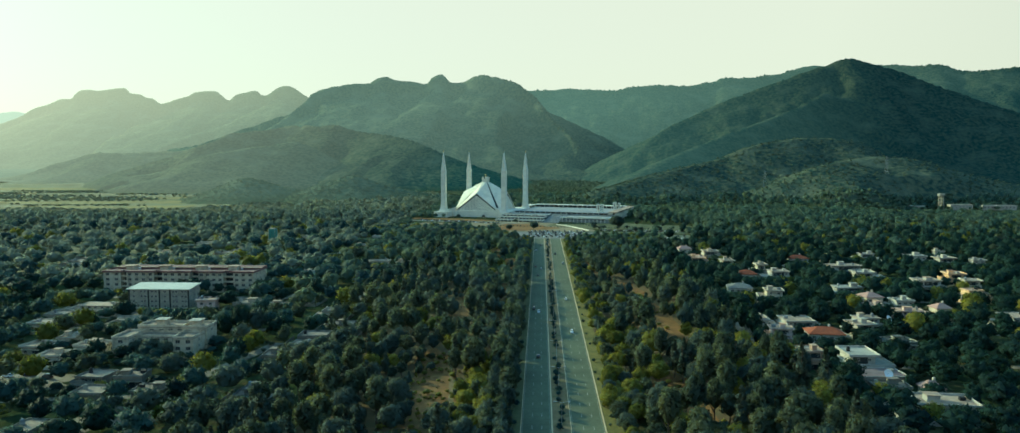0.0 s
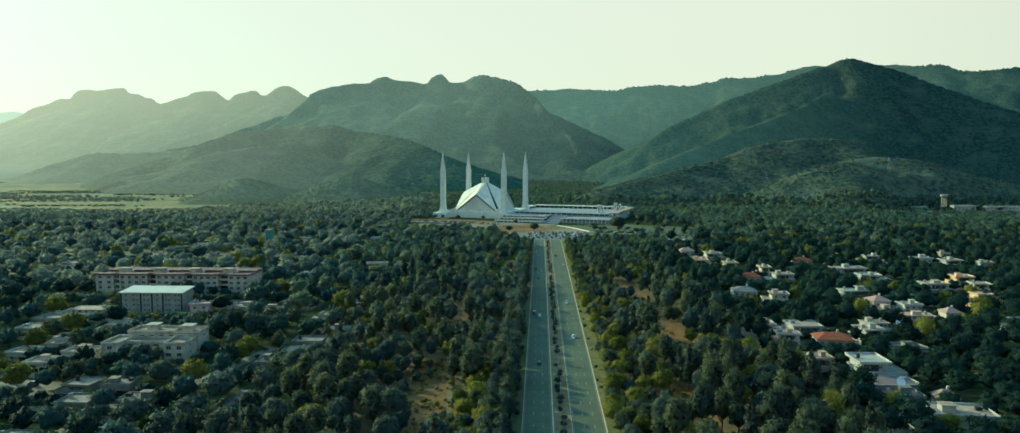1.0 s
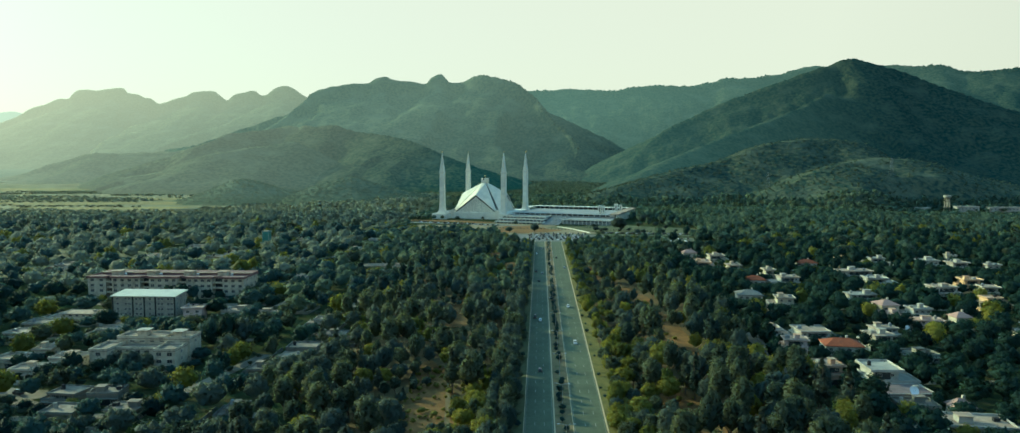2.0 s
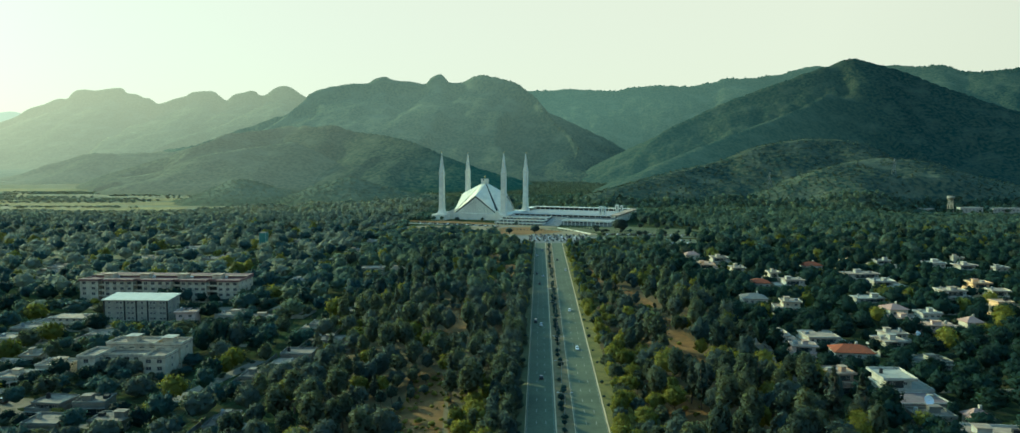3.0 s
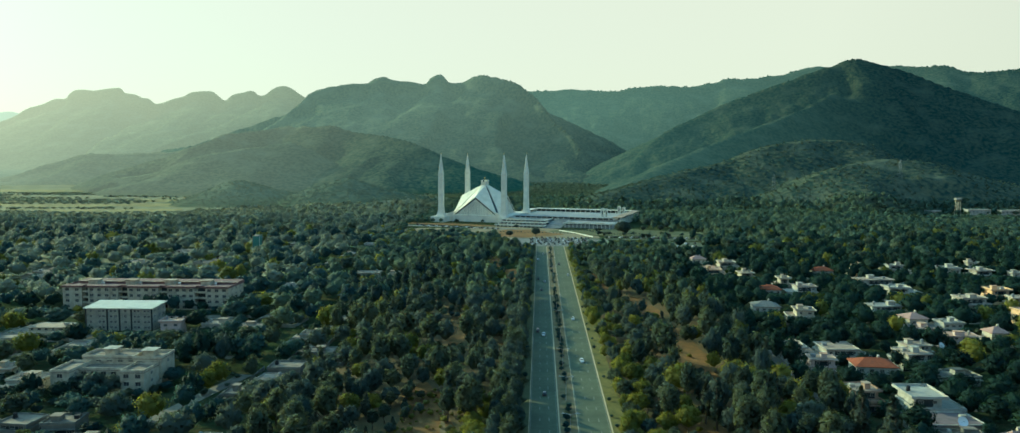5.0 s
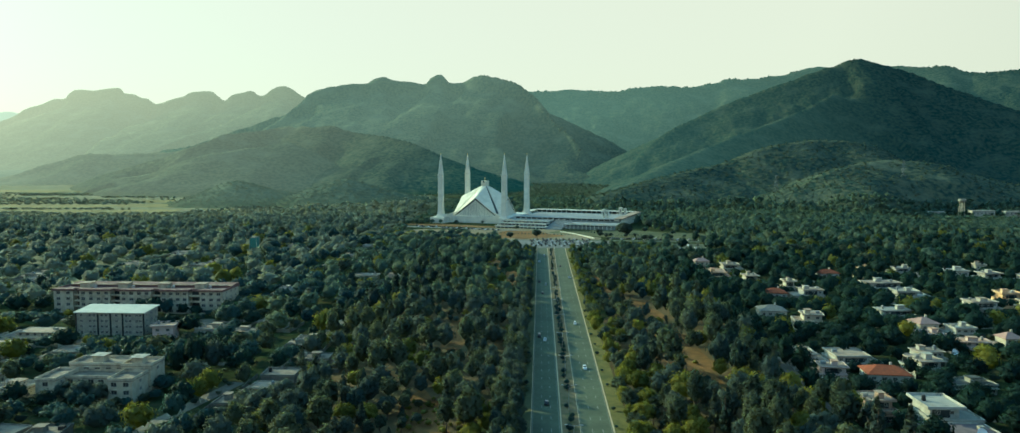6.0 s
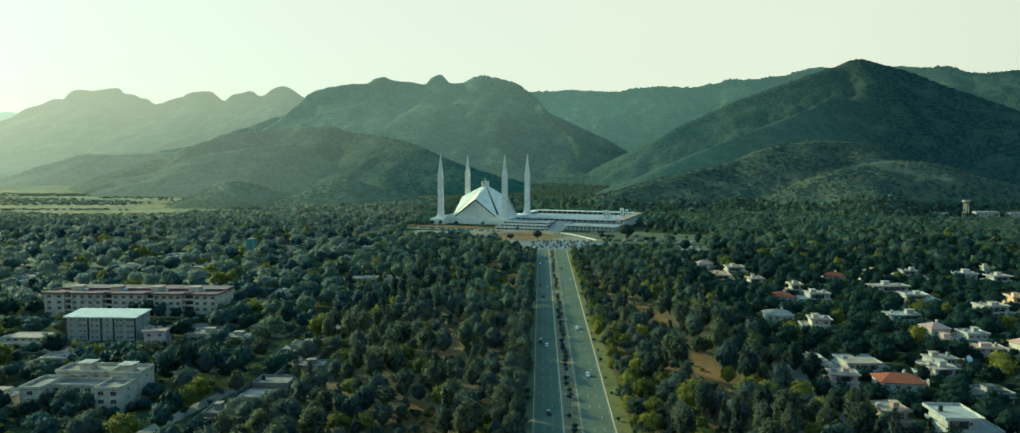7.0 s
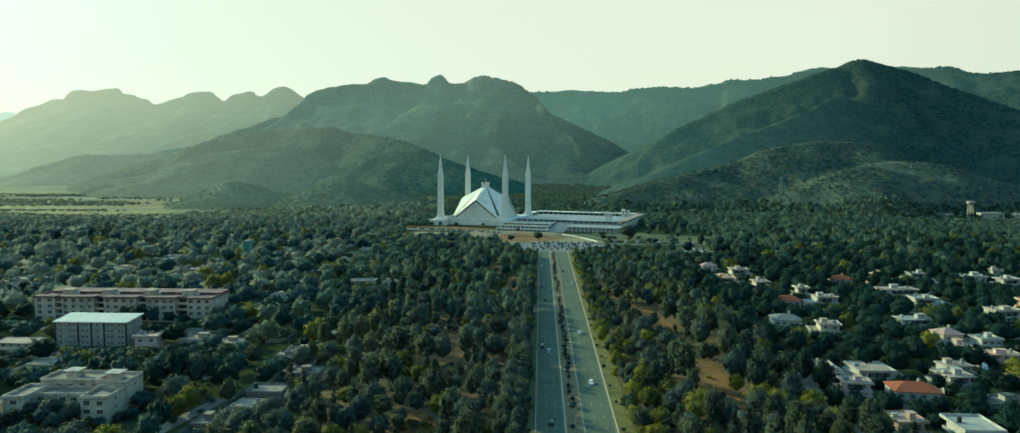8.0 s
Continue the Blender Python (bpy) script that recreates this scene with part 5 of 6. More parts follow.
def lattice_mast(x, y):
    """A power-line mast: four legs, braces and three cross arms."""
    z = float(height(np.array([float(x)]), np.array([float(y)]))[0])
    root = thing("power_mast", x, y, z, 0, "grey steel lattice power mast on the hillside", "power mast", "power masts")

    def bar(bm, a, b, r):
        a, b = Vector(a), Vector(b)
        m = Matrix.Translation((a + b) / 2) @ (b - a).to_track_quat("Z", "Y").to_matrix().to_4x4()
        bmesh.ops.create_cone(bm, cap_ends=True, segments=4, radius1=r, radius2=r, depth=(b - a).length, matrix=m)
    for s in (-1, 1):
        for t in (-1, 1):
            bm = bmesh.new()
            bar(bm, (s * 3.2, t * 3.2, -1), (s * 0.5, t * 0.5, 32), 0.13)
            part("leg", bm, M_STEEL, root)
    for z0, z1 in ((2, 9), (9, 16), (16, 23), (23, 30)):
        q0, q1 = 3.2 - 2.7 * z0 / 32, 3.2 - 2.7 * z1 / 32
        for s in (-1, 1):
            bm = bmesh.new()
            bar(bm, (-q0, s * q0, z0), (q1, s * q1, z1), 0.09)
            part("brace", bm, M_STEEL, root)
    for z0, w in ((21, 5), (25.5, 4.2), (30, 3.4)):
        bm = bmesh.new()
        bar(bm, (-w, 0, z0), (w, 0, z0), 0.13)
        part("cross_arm", bm, M_STEEL, root)


lattice_mast(632, 1398)
lattice_mast(422, 1428)


# ---- trees ----
def ico(level):
    bm = bmesh.new()
    bmesh.ops.create_icosphere(bm, subdivisions=level, radius=1)
    v = np.array([p.co[:] for p in bm.verts])
    f = np.array([[q.index for q in p.verts] for p in bm.faces])
    bm.free()
    return v, f


ICO_V, ICO_F = ico(1)
BALL_V, BALL_F = ico(2)
OCT_V = np.array([(1, 0, 0), (-1, 0, 0), (0, 1, 0), (0, -1, 0), (0, 0, 1), (0, 0, -1)], float)
OCT_F = np.array([(0, 2, 4), (2, 1, 4), (1, 3, 4), (3, 0, 4), (2, 0, 5), (1, 2, 5), (3, 1, 5), (0, 3, 5)])


def crown_mesh(seed, clumps, leaves, width, tall, base, leaf, lumps, lod, cone=False):
    """A crown as arrays: lumps over a dome, each an uneven core in a coat of loose leaves, with normals that follow the
    rounded masses. Unit: the tree's height is 1."""
    r = np.random.RandomState(seed)
    mid, half = base + (tall - base) * 0.42, (tall - base) * 0.5
    V, F, D, n = [], [], [], 0

    def add(v, f, d):
        nonlocal n
        V.append(v), F.append(f + n), D.append(d)
        n += len(v)
    heart = np.array([0, 0, mid - 0.2 * half])
    cv, cf = (BALL_V, BALL_F) if lod < 2 else (ICO_V, ICO_F)
    q = 0.62 if lod < 2 else 0.74
    taper = np.clip(1.05 - 0.75 * (cv[:, 2:] + 1) / 2, 0.15, 1) if cone else np.where(cv[:, 2:] < 0, 0.9, 1.0)
    body = cv * (width * q, width * q, half * q) * np.hstack([taper, taper, np.ones_like(taper)]) * r.uniform(0.85, 1.12, (len(cv), 1))
    add(body + (0, 0, mid), cf, body / (width, width, half))
    turn = r.uniform(0, 6.28)
    for k in range(clumps):
        q = (k + 0.5) / clumps
        a = turn + k * 2.4 + r.uniform(-0.3, 0.3)
        if cone:
            z = base + (tall - base) * q
            reach, rad = width * (1.05 - q) * r.uniform(0.3, 0.8), width * lumps * (1.25 - q) * r.uniform(0.8, 1.1)
            c = np.array([np.cos(a) * reach, np.sin(a) * reach, z])
            stretch = np.array([1, 1, 1.3]) * rad
        else:
            up = -0.35 + 1.33 * q  # from the skirt to the crest
            side = np.sqrt(max(0.0, 1 - up * up)) * r.uniform(0.75, 1.05)
            rad = lumps * r.uniform(0.65, 1.15)
            c = np.array([np.cos(a) * side * width * (1 - 0.7 * lumps), np.sin(a) * side * width * (1 - 0.7 * lumps), mid + up * half * (1 - 0.62 * lumps) * r.uniform(0.85, 1.1)])
            stretch = np.array([width, width, half * 1.1]) * rad
        out = (c - heart) / (width, width, half)
        if lod < 4:
            lv, lf = (ICO_V, ICO_F) if lod < 1 else (OCT_V, OCT_F)
            add(c + lv * stretch * (0.7 if lod < 2 else 0.82) * r.uniform(0.75, 1.15, (len(lv), 1)), lf, 0.6 * lv + 0.9 * out)
        d = r.normal(size=(leaves, 3))
        d[:, 2] = np.abs(d[:, 2]) * 0.9 - 0.3
        d /= np.linalg.norm(d, axis=1)[:, None]
        p = c + d * stretch * r.uniform(0.74, 1.14, (leaves, 1))
        e1, e2 = r.normal(size=(leaves, 3)), r.normal(size=(leaves, 3))
        e1 -= d * (e1 * d).sum(1)[:, None] * 0.9
        e2 -= d * (e2 * d).sum(1)[:, None] * 0.9
        e1 *= leaf / np.linalg.norm(e1, axis=1)[:, None]
        e2 *= leaf / np.linalg.norm(e2, axis=1)[:, None]
        tri = np.stack([p - e1 * 0.5 - e2 * 0.3, p + e1 * 0.5 - e2 * 0.3, p + e2 * 0.7], 1).reshape(-1, 3)
        add(tri, np.arange(leaves * 3).reshape(-1, 3), np.repeat(0.5 * d + 0.8 * out + r.normal(size=(leaves, 3)) * 0.25, 3, 0))
    return np.concatenate(V), np.concatenate(F), np.concatenate(D)


KINDS = {  # width, top, crown base
    "round": (0.5, 1.0, 0.16),
    "tall": (0.23, 1.0, 0.22),
    "bright": (0.44, 1.0, 0.12),
    "cone": (0.22, 0.96, 0.2),
    "shrub": (0.55, 0.9, 0.05),
}
CROWNS = {}
for ki, (kind, (kw, kt, kb)) in enumerate(KINDS.items()):
    for lod, (cl, lv, leaf, lump) in enumerate(((24, 48, 0.044, 0.36), (13, 27, 0.06, 0.44), (7, 14, 0.09, 0.54), (5, 8, 0.15, 0.6), (3, 8, 0.22, 0.62))):
        CROWNS[kind, lod] = [crown_mesh(100 * ki + 10 * lod + s, cl, lv, kw, kt, kb, leaf, lump, lod, kind == "cone") for s in range(5)]


def trunk_mesh(kind, seed):
    """A tapered stem with limbs; the tree's height is 1."""
    r = random.Random(seed)
    bm = bmesh.new()

    def limb(a, b, r0, r1):
        a, b = Vector(a), Vector(b)
        m = Matrix.Translation((a + b) / 2) @ (b - a).to_track_quat("Z", "Y").to_matrix().to_4x4()
        bmesh.ops.create_cone(bm, cap_ends=True, segments=6, radius1=r0, radius2=r1, depth=(b - a).length, matrix=m)
    w, t, b = KINDS[kind]
    lean = (r.uniform(-0.03, 0.03), r.uniform(-0.03, 0.03))
    limb((0, 0, -0.03), (*lean, b + 0.08), 0.022, 0.016)
    limb((*lean, b + 0.07), (lean[0] * 2, lean[1] * 2, t * 0.85), 0.016, 0.006)
    for k in range(4):
        a = k * 1.6 + r.uniform(-0.4, 0.4)
        limb((*lean, b + 0.04 * k), (math.cos(a) * w * 0.7, math.sin(a) * w * 0.7, b + 0.16 + 0.1 * k), 0.011, 0.004)
    return bm


rt = np.random.RandomState(7)
GLADES = [(-43, 290, 8, 46), (-42, 729, 6, 26), (-46, 452, 5, 36), (64, 408, 7, 34), (62, 516, 6, 24), (56, 275, 5, 22), (-25, 640, 6, 30)]  # sunny bare clearings: x, y, half width, half length
CLEAR = GLADES + [  # other open places
    (60, 1030, 130, 60), (-130, 1075, 110, 26), (152, 862, 22, 48), (150, 905, 60, 9),
    (745, 1262, 150, 36), (150, 955, 62, 62), (-225, 300, 30, 9), (-236, 262, 30, 13), (-245, 470, 60, 8), (-128, 305, 5, 60), (-126, 430, 5, 70), (110, 400, 4, 60), (-146, 322, 8, 26),
]
FOOT = [(hx, hy + hd / 2, hw / 2 + 1.2, hd / 2 + 1.2) for hx, hy, hw, hd, hh, hs in HOUSES] + [(-246, 505, 55, 15), (-230, 440, 22, 13), (-178, 344, 21, 15), (-268, 736, 4, 4)]
mosque_inv = MOSQUE.inverted()


def free(x, y, r):
    if -180 < x < 135 and float(np.interp(x, (-180, -150, -95, -62, -35, -14, 26, 60, 135), (990, 955, 978, 900, 848, 790, 800, 838, 822))) < y < 1105:
        return False
    if -8.5 - r * 0.5 < x < (26.0 if 310 < y < 450 else 23.2) + r * 0.4 and y < ROAD_END + 10:
        return False
    for cx, cy, a, b in FOOT:
        if abs(x - cx) < a + r * 0.35 and abs(y - cy) < b + r * 0.35:
            return False
    for cx, cy, a, b in CLEAR:
        if ((x - cx) / a) ** 2 + ((y - cy) / b) ** 2 < 1 + 0.5 * (math.sin(x * 0.7) * math.cos(y * 0.5)):
            return False
    p = mosque_inv @ Vector((x, y, 0))
    return not (-66 < p.x < 222 and -75 < p.y < 112)


TREES = []  # x, y, height, kind, radius
TAKEN = {}


def crowded(x, y, r, k):
    i, j = int(x // 16), int(y // 16)
    for u in (i - 1, i, i + 1):
        for v in (j - 1, j, j + 1):
            for px, py, pr in TAKEN.get((u, v), ()):
                if (px - x) ** 2 + (py - y) ** 2 < (k * (pr + r)) ** 2:
                    return True
    return False


def plant(x, y, h, kind, r, k):
    if crowded(x, y, r, k) or not free(x, y, r):
        return
    TAKEN.setdefault((int(x // 16), int(y // 16)), []).append((x, y, r))
    TREES.append((x, y, h, kind, r))


def low_before(x, y, h):
    """Trees stay low before a house and where they would stand in a glade's sun or view."""
    for cx, cy, a, b in FOOT if abs(x) > 100 and y < 960 else ():
        gap = cy - b - y
        if abs(x - cx) < a + (1 if y < 430 else 4) and -2 < gap < 70 and (x > 100 and y > 430 or gap < 9 or rt.uniform() < (0.85 if y < 430 else 0.92)):
            h = min(h, (7.2 if x > 100 and y < 430 else 6.0 if x > 100 else 4.2) + max(gap, 0) * (88 if x > 100 and y > 430 else 75) / y)
    for cx, cy, a, b in [(g[0], g[1], 1.35 * g[2], 1.15 * g[3]) for g in GLADES] + [(-29, 280, 10, 15), (152, 850, 30, 34), (-225, 300, 30, 10), (-146, 322, 9, 26)] if abs(x) < 260 else ():
        gap = cy - b - y
        if abs(x - cx) < a and 0 < gap < 60:
            h = min(h, 4.0 + gap * 70 / y)
        for d in (8, 16, 24, 32, 40):
            if ((x + 0.75 * d - cx) / a) ** 2 + ((y - 0.66 * d - cy) / b) ** 2 < 0.5:
                h = min(h, 0.38 * d + 1.5)
                break
    return h


for x in (-11.5, -16.5):  # the close row that shades the left-hand carriageway
    for y in np.arange(190, 830, 5.2):
        r = rt.uniform(2.8, 4.2)
        plant(x + rt.uniform(-1.2, 1.2) - 1.0, y + rt.uniform(-2, 2), rt.uniform(10, 14) * (1.0 if y < 560 else 0.75), rt.choice(["round", "tall", "bright"], p=[0.55, 0.33, 0.12]), r, 0.5)
for y in np.arange(190, 815, 4.6):  # sunny young trees behind the right-hand verge
    r = rt.uniform(2.4, 3.8)
    edge = 27.6 if 305 < y < 455 else 25.6
    plant(edge + rt.uniform(0, 4.5), y + rt.uniform(-2, 2), rt.uniform(6.5, 11), rt.choice(["bright", "tall", "round"], p=[0.5, 0.36, 0.14]), r, 0.62)
for x, y, h, r in ((-31, 284, 6.5, 3.2), (-26, 290, 7.5, 3.4), (-34, 276, 6.0, 3.0), (-23, 281, 6.0, 2.8), (-37, 268, 5.5, 2.6), (-29, 272, 6.5, 3.0)):
    plant(x, y, h, "bright", r, 0.5)
for x, y, h, r in ((-157, 362.5, 16, 4.2), (-151, 366, 20, 5.2), (-144, 369, 18, 5.0), (-139, 376, 15, 4.6), (-154, 372, 19, 4.8), (-147, 379, 17, 4.6), (-110, 398, 13, 5.2), (-90, 311, 15, 6.0),
                   (-240, 486, 12, 4.4), (-232, 485.5, 13, 5.0), (-224, 486, 12, 4.5), (-215, 486.5, 9, 4.0), (-206, 485.5, 8, 4.0), (-187, 322, 9, 4.6), (-178, 325, 8.5, 4.4), (-172, 322, 8, 4.0)):
    plant(x, y, h, "round", r, 0.4)  # dark trees that stand close to the blocks of flats
BANDS = [(185, 430, 22), (430, 700, 36), (700, 1000, 44), (1000, 1300, 34), (1300, 1720, 40)]
for y0, y1, share in BANDS:
    area = (y1 - y0) * (0.73 * (y0 + y1) + 80)
    sizes = np.sort(rt.beta(1.5, 2.2, int(area / share)))[::-1]
    ys = rt.uniform(y0, y1, len(sizes))
    xs = rt.uniform(-1, 1, len(sizes)) * (0.73 * ys + 40)
    zs = height(xs, ys, list(RIDGES)) if y0 >= 1300 else ys * 0
    hedge, copse = fbm(xs / 210, ys / 34, 3, 77), fbm(xs / 150, ys / 60, 3, 78)
    for u, x, y, z, hg, cp in zip(sizes, xs, ys, zs, hedge, copse):
        strip = -112 < x < 108 and y < 850
        houses = not strip and y < (660 if x > 0 else 800)
        if strip:
            v = rt.uniform()
            kind = "tall" if v < (0.46 if x > 0 else 0.36) else "cone" if v < (0.56 if x > 0 else 0.5) else "bright" if v < (0.76 if x > 0 else 0.6) else "round"
            r = (2.3 + 2.6 * u) if kind in ("tall", "cone") else 2.8 + 3.2 * u
            h = r * {"tall": 4.1, "cone": 4.4, "bright": 2.2, "round": 2.8}[kind] * rt.uniform(0.85, 1.15)
            h = min(h * (1.12 if x > 40 else 1.0), 22.0 if x > 40 else 19.0)
            if y > 560:
                h = min(h, (11.5 if x < 0 else 9.5) * rt.uniform(0.75, 1.1) + (850 - y) * 0.03)
            if 0 < x < 40:
                h, r = min(h, rt.uniform(6, 10)), min(r, 3.6)
        else:
            kind = "round" if rt.uniform() < 0.8 else "tall" if rt.uniform() < 0.6 or y > 1000 else "bright"
            r = 2.2 + (7.0 if x < -140 and y > 440 else 5.2) * u if y < 950 else 3.0 + 4.2 * u
            h = r * (2.35 if kind != "tall" else 3.0) * rt.uniform(0.8, 1.2) + 1.0
            h = min(h * (0.85 if x < -140 else 1.0), 15.0 if y > 430 else 13.5)
            if -210 < x < -60 and y > 850:
                h = min(h, 7.5)
            if x > 520 and 1000 < y < 1300:
                h = min(h, 7.0 + 2.5 * rt.uniform())
            if x < -420 and y > 1050:
                h = min(h, 6.5 + 4.0 * rt.uniform() if y < 1150 else 4.2)
        h0, h = h, low_before(x, y, h)
        r *= max(0.45, min(1, h / h0 * 1.25))
        if y > 1250:
            if z > (15 if x > 0 else 26) or y > 1560 and x > -480:
                continue
            if x < -480 and hg < 0.6 - 0.25 * (x > -600):  # hedges between open fields
                continue
        elif x < -520 and y > 1130 and cp < 0.47:
            continue
        plant(x, y, h, kind, r, (0.8 if x > 34 and y < 560 else 0.84) if strip else 0.9 if houses and y < 430 else 1.0 if x < -200 and y < 1250 else 0.84 if houses else 0.82)

single = [t for t in TREES if -105 < t[0] < 112 and t[1] < 332]
rest = [t for t in TREES if not (-105 < t[0] < 112 and t[1] < 332)]
LABELS = {"bright": "bushy bright yellow-green tree catching the sun", "cone": "tall dark green pine with a tapering crown", "round": "broad dark green tree with a rounded uneven crown", "tall": "tall feathery yellow-green tree with an open crown"}
proto = {}
LEAVES = {"round": M_STRIP, "tall": M_LEAF2, "cone": M_STRIP, "bright": M_LEAF3}
for kind in LEAVES:
    for s in range(5):
        v, f, d = CROWNS[kind, 0][s]
        root = new({"round": "broadleaf_tree", "tall": "eucalyptus_tree", "cone": "pine_tree", "bright": "sapling_tree"}[kind])
        tagged(root, LABELS[kind], "tree", "trees beside the avenue")
        part("trunk", trunk_mesh(kind, s), M_BARK, root)
        crown = new("crown", joined("crown", v, f, LEAVES[kind], np.full(len(v), 0.5), normals=d))
        crown.parent = root
        proto[kind, s] = [root, 0]
for i, (x, y, h, kind, r) in enumerate(single):
    p = proto[kind, i % 5]
    w = r / KINDS[kind][0]
    m = pose(x, y, 0, 0, 0, rt.uniform(0, 360)) @ Matrix.Diagonal((w * rt.uniform(0.92, 1.12), w * rt.uniform(0.92, 1.12), h, 1))
    if p[1] == 0:
        p[0].matrix_basis = m
    else:
        q = copy_thing(p[0], m)
        q.matrix_basis = m
    p[1] += 1


def forest(name, items, lod, mat, label):
    V, F, T, D, n = [], [], [], [], 0
    px, py = np.array([t[0] for t in items]), np.array([t[1] for t in items])
    pz = np.where(py > 1150, height(px, py), 0.0)
    normal_lift = (0.0, 0.0, 0.25, 0.5, 0.6)[lod]  # tips far crowns' shading normals up, to lighten and soften them like haze
    grove = 1.1 * fbm(px / 60, py / 60, 3, 51) - 0.38
    for (x, y, h, kind, r), z0, g0 in zip(items, pz, grove):
        v, f, d = CROWNS[kind, lod][rt.randint(5)]
        a, w = rt.uniform(0, 2 * np.pi), r / KINDS[kind][0] * rt.uniform(0.95, 1.15)
        c, s = np.cos(a) * w, np.sin(a) * w
        V.append(np.stack([v[:, 0] * c - v[:, 1] * s + x, v[:, 0] * s + v[:, 1] * c + y, v[:, 2] * h + z0], 1))
        F.append(f + n)
        D.append(np.stack([d[:, 0] * np.cos(a) - d[:, 1] * np.sin(a), d[:, 0] * np.sin(a) + d[:, 1] * np.cos(a), d[:, 2] + normal_lift], 1))
        T.append(np.full(len(v), np.clip(0.95 * rt.uniform(0, 1) + g0 - 0.12, 0, 1)))
        n += len(v)
    ob = new(name, joined(name, np.concatenate(V), np.concatenate(F), mat, np.concatenate(T), True, np.concatenate(D)))
    return tagged(ob, label, "trees", kind="stuff")


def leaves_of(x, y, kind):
    """The leaves of a tree by where it grows: in the west and towards the hills coloured paler for haze, in gardens
    darker for shade.
    """
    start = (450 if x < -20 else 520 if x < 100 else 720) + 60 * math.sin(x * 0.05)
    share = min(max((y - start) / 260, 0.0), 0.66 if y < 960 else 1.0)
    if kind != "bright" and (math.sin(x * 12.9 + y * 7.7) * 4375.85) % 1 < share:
        return M_HAZED_WEST if y > 460 and x < -190 else M_WOOD
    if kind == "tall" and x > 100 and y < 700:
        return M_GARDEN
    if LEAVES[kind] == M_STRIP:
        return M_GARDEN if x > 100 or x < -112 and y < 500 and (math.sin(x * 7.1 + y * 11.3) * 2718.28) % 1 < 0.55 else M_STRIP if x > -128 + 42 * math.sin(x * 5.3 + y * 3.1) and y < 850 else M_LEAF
    return LEAVES[kind]


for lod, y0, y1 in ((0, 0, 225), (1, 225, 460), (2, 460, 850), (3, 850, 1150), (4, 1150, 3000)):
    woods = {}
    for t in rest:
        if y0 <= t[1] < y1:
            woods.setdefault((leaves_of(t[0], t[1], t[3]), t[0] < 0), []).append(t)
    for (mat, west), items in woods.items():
        forest("woodland", items, lod, mat, "far woodland with leaves coloured pale for haze" if mat in (M_HAZED_WEST, M_WOOD) else "dense woodland of mixed green trees")


# ---- scrub on the nearer hill slopes ----
V, F, T, D, n = [], [], [], [], 0
for yy in np.concatenate([np.arange(1320, 1800, 11.5), np.arange(1800, 2380, 15.0)]):
    gap = 11.5 if yy < 1800 else 15.0
    xs = np.arange(-260.0, 0.72 * yy, gap)
    xs = xs + rt.uniform(-gap, gap, len(xs)) * 0.5
    ys = yy + rt.uniform(-gap, gap, len(xs)) * 0.5
    zs, zf = height(xs, ys), height(xs, ys - 25)
    cover = fbm(xs / 90, ys / 90, 3, 31)
    for x, y, z, f0, c in zip(xs, ys, zs, zf, cover):
        if z < 9 or z < f0 - 3 or c < 0.26:
            continue
        s = rt.uniform(3.0, 6.0)
        v, f, d = CROWNS["shrub", 4][rt.randint(5)]
        V.append(v * (s, s, s * 0.75) + (x, y, z - 0.2))
        F.append(f + n)
        # normals tipped up so that the scrub shades lighter
        D.append(d + (0, 0, 0.7))
        T.append(np.full(len(v), rt.uniform(0.1, 1.0)))
        n += len(v)
scrub = new("hill_scrub", joined("hill_scrub", np.concatenate(V), np.concatenate(F), M_SCRUB, np.concatenate(T), True, np.concatenate(D)))
tagged(scrub, "scattered scrub and small trees on the hill slopes", "scrub", kind="stuff")
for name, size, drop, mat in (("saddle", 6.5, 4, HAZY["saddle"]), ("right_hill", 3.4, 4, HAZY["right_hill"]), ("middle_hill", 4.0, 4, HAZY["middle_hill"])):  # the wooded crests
    # these trees wear their range's material, emitted haze included
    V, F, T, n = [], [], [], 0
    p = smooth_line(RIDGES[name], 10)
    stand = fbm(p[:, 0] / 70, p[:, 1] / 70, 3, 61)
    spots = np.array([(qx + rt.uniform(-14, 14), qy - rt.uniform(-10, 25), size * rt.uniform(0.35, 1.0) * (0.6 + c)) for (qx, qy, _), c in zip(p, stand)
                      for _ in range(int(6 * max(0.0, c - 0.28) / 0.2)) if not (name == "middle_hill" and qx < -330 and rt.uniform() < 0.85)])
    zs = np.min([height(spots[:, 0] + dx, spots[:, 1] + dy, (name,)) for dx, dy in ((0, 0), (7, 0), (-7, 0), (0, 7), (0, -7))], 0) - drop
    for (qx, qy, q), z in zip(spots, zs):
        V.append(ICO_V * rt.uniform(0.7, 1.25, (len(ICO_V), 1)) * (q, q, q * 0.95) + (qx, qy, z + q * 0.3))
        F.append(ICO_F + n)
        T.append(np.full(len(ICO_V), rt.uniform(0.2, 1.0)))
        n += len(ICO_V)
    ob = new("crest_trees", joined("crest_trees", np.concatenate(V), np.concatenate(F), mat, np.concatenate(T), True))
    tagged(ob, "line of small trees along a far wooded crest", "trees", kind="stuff")


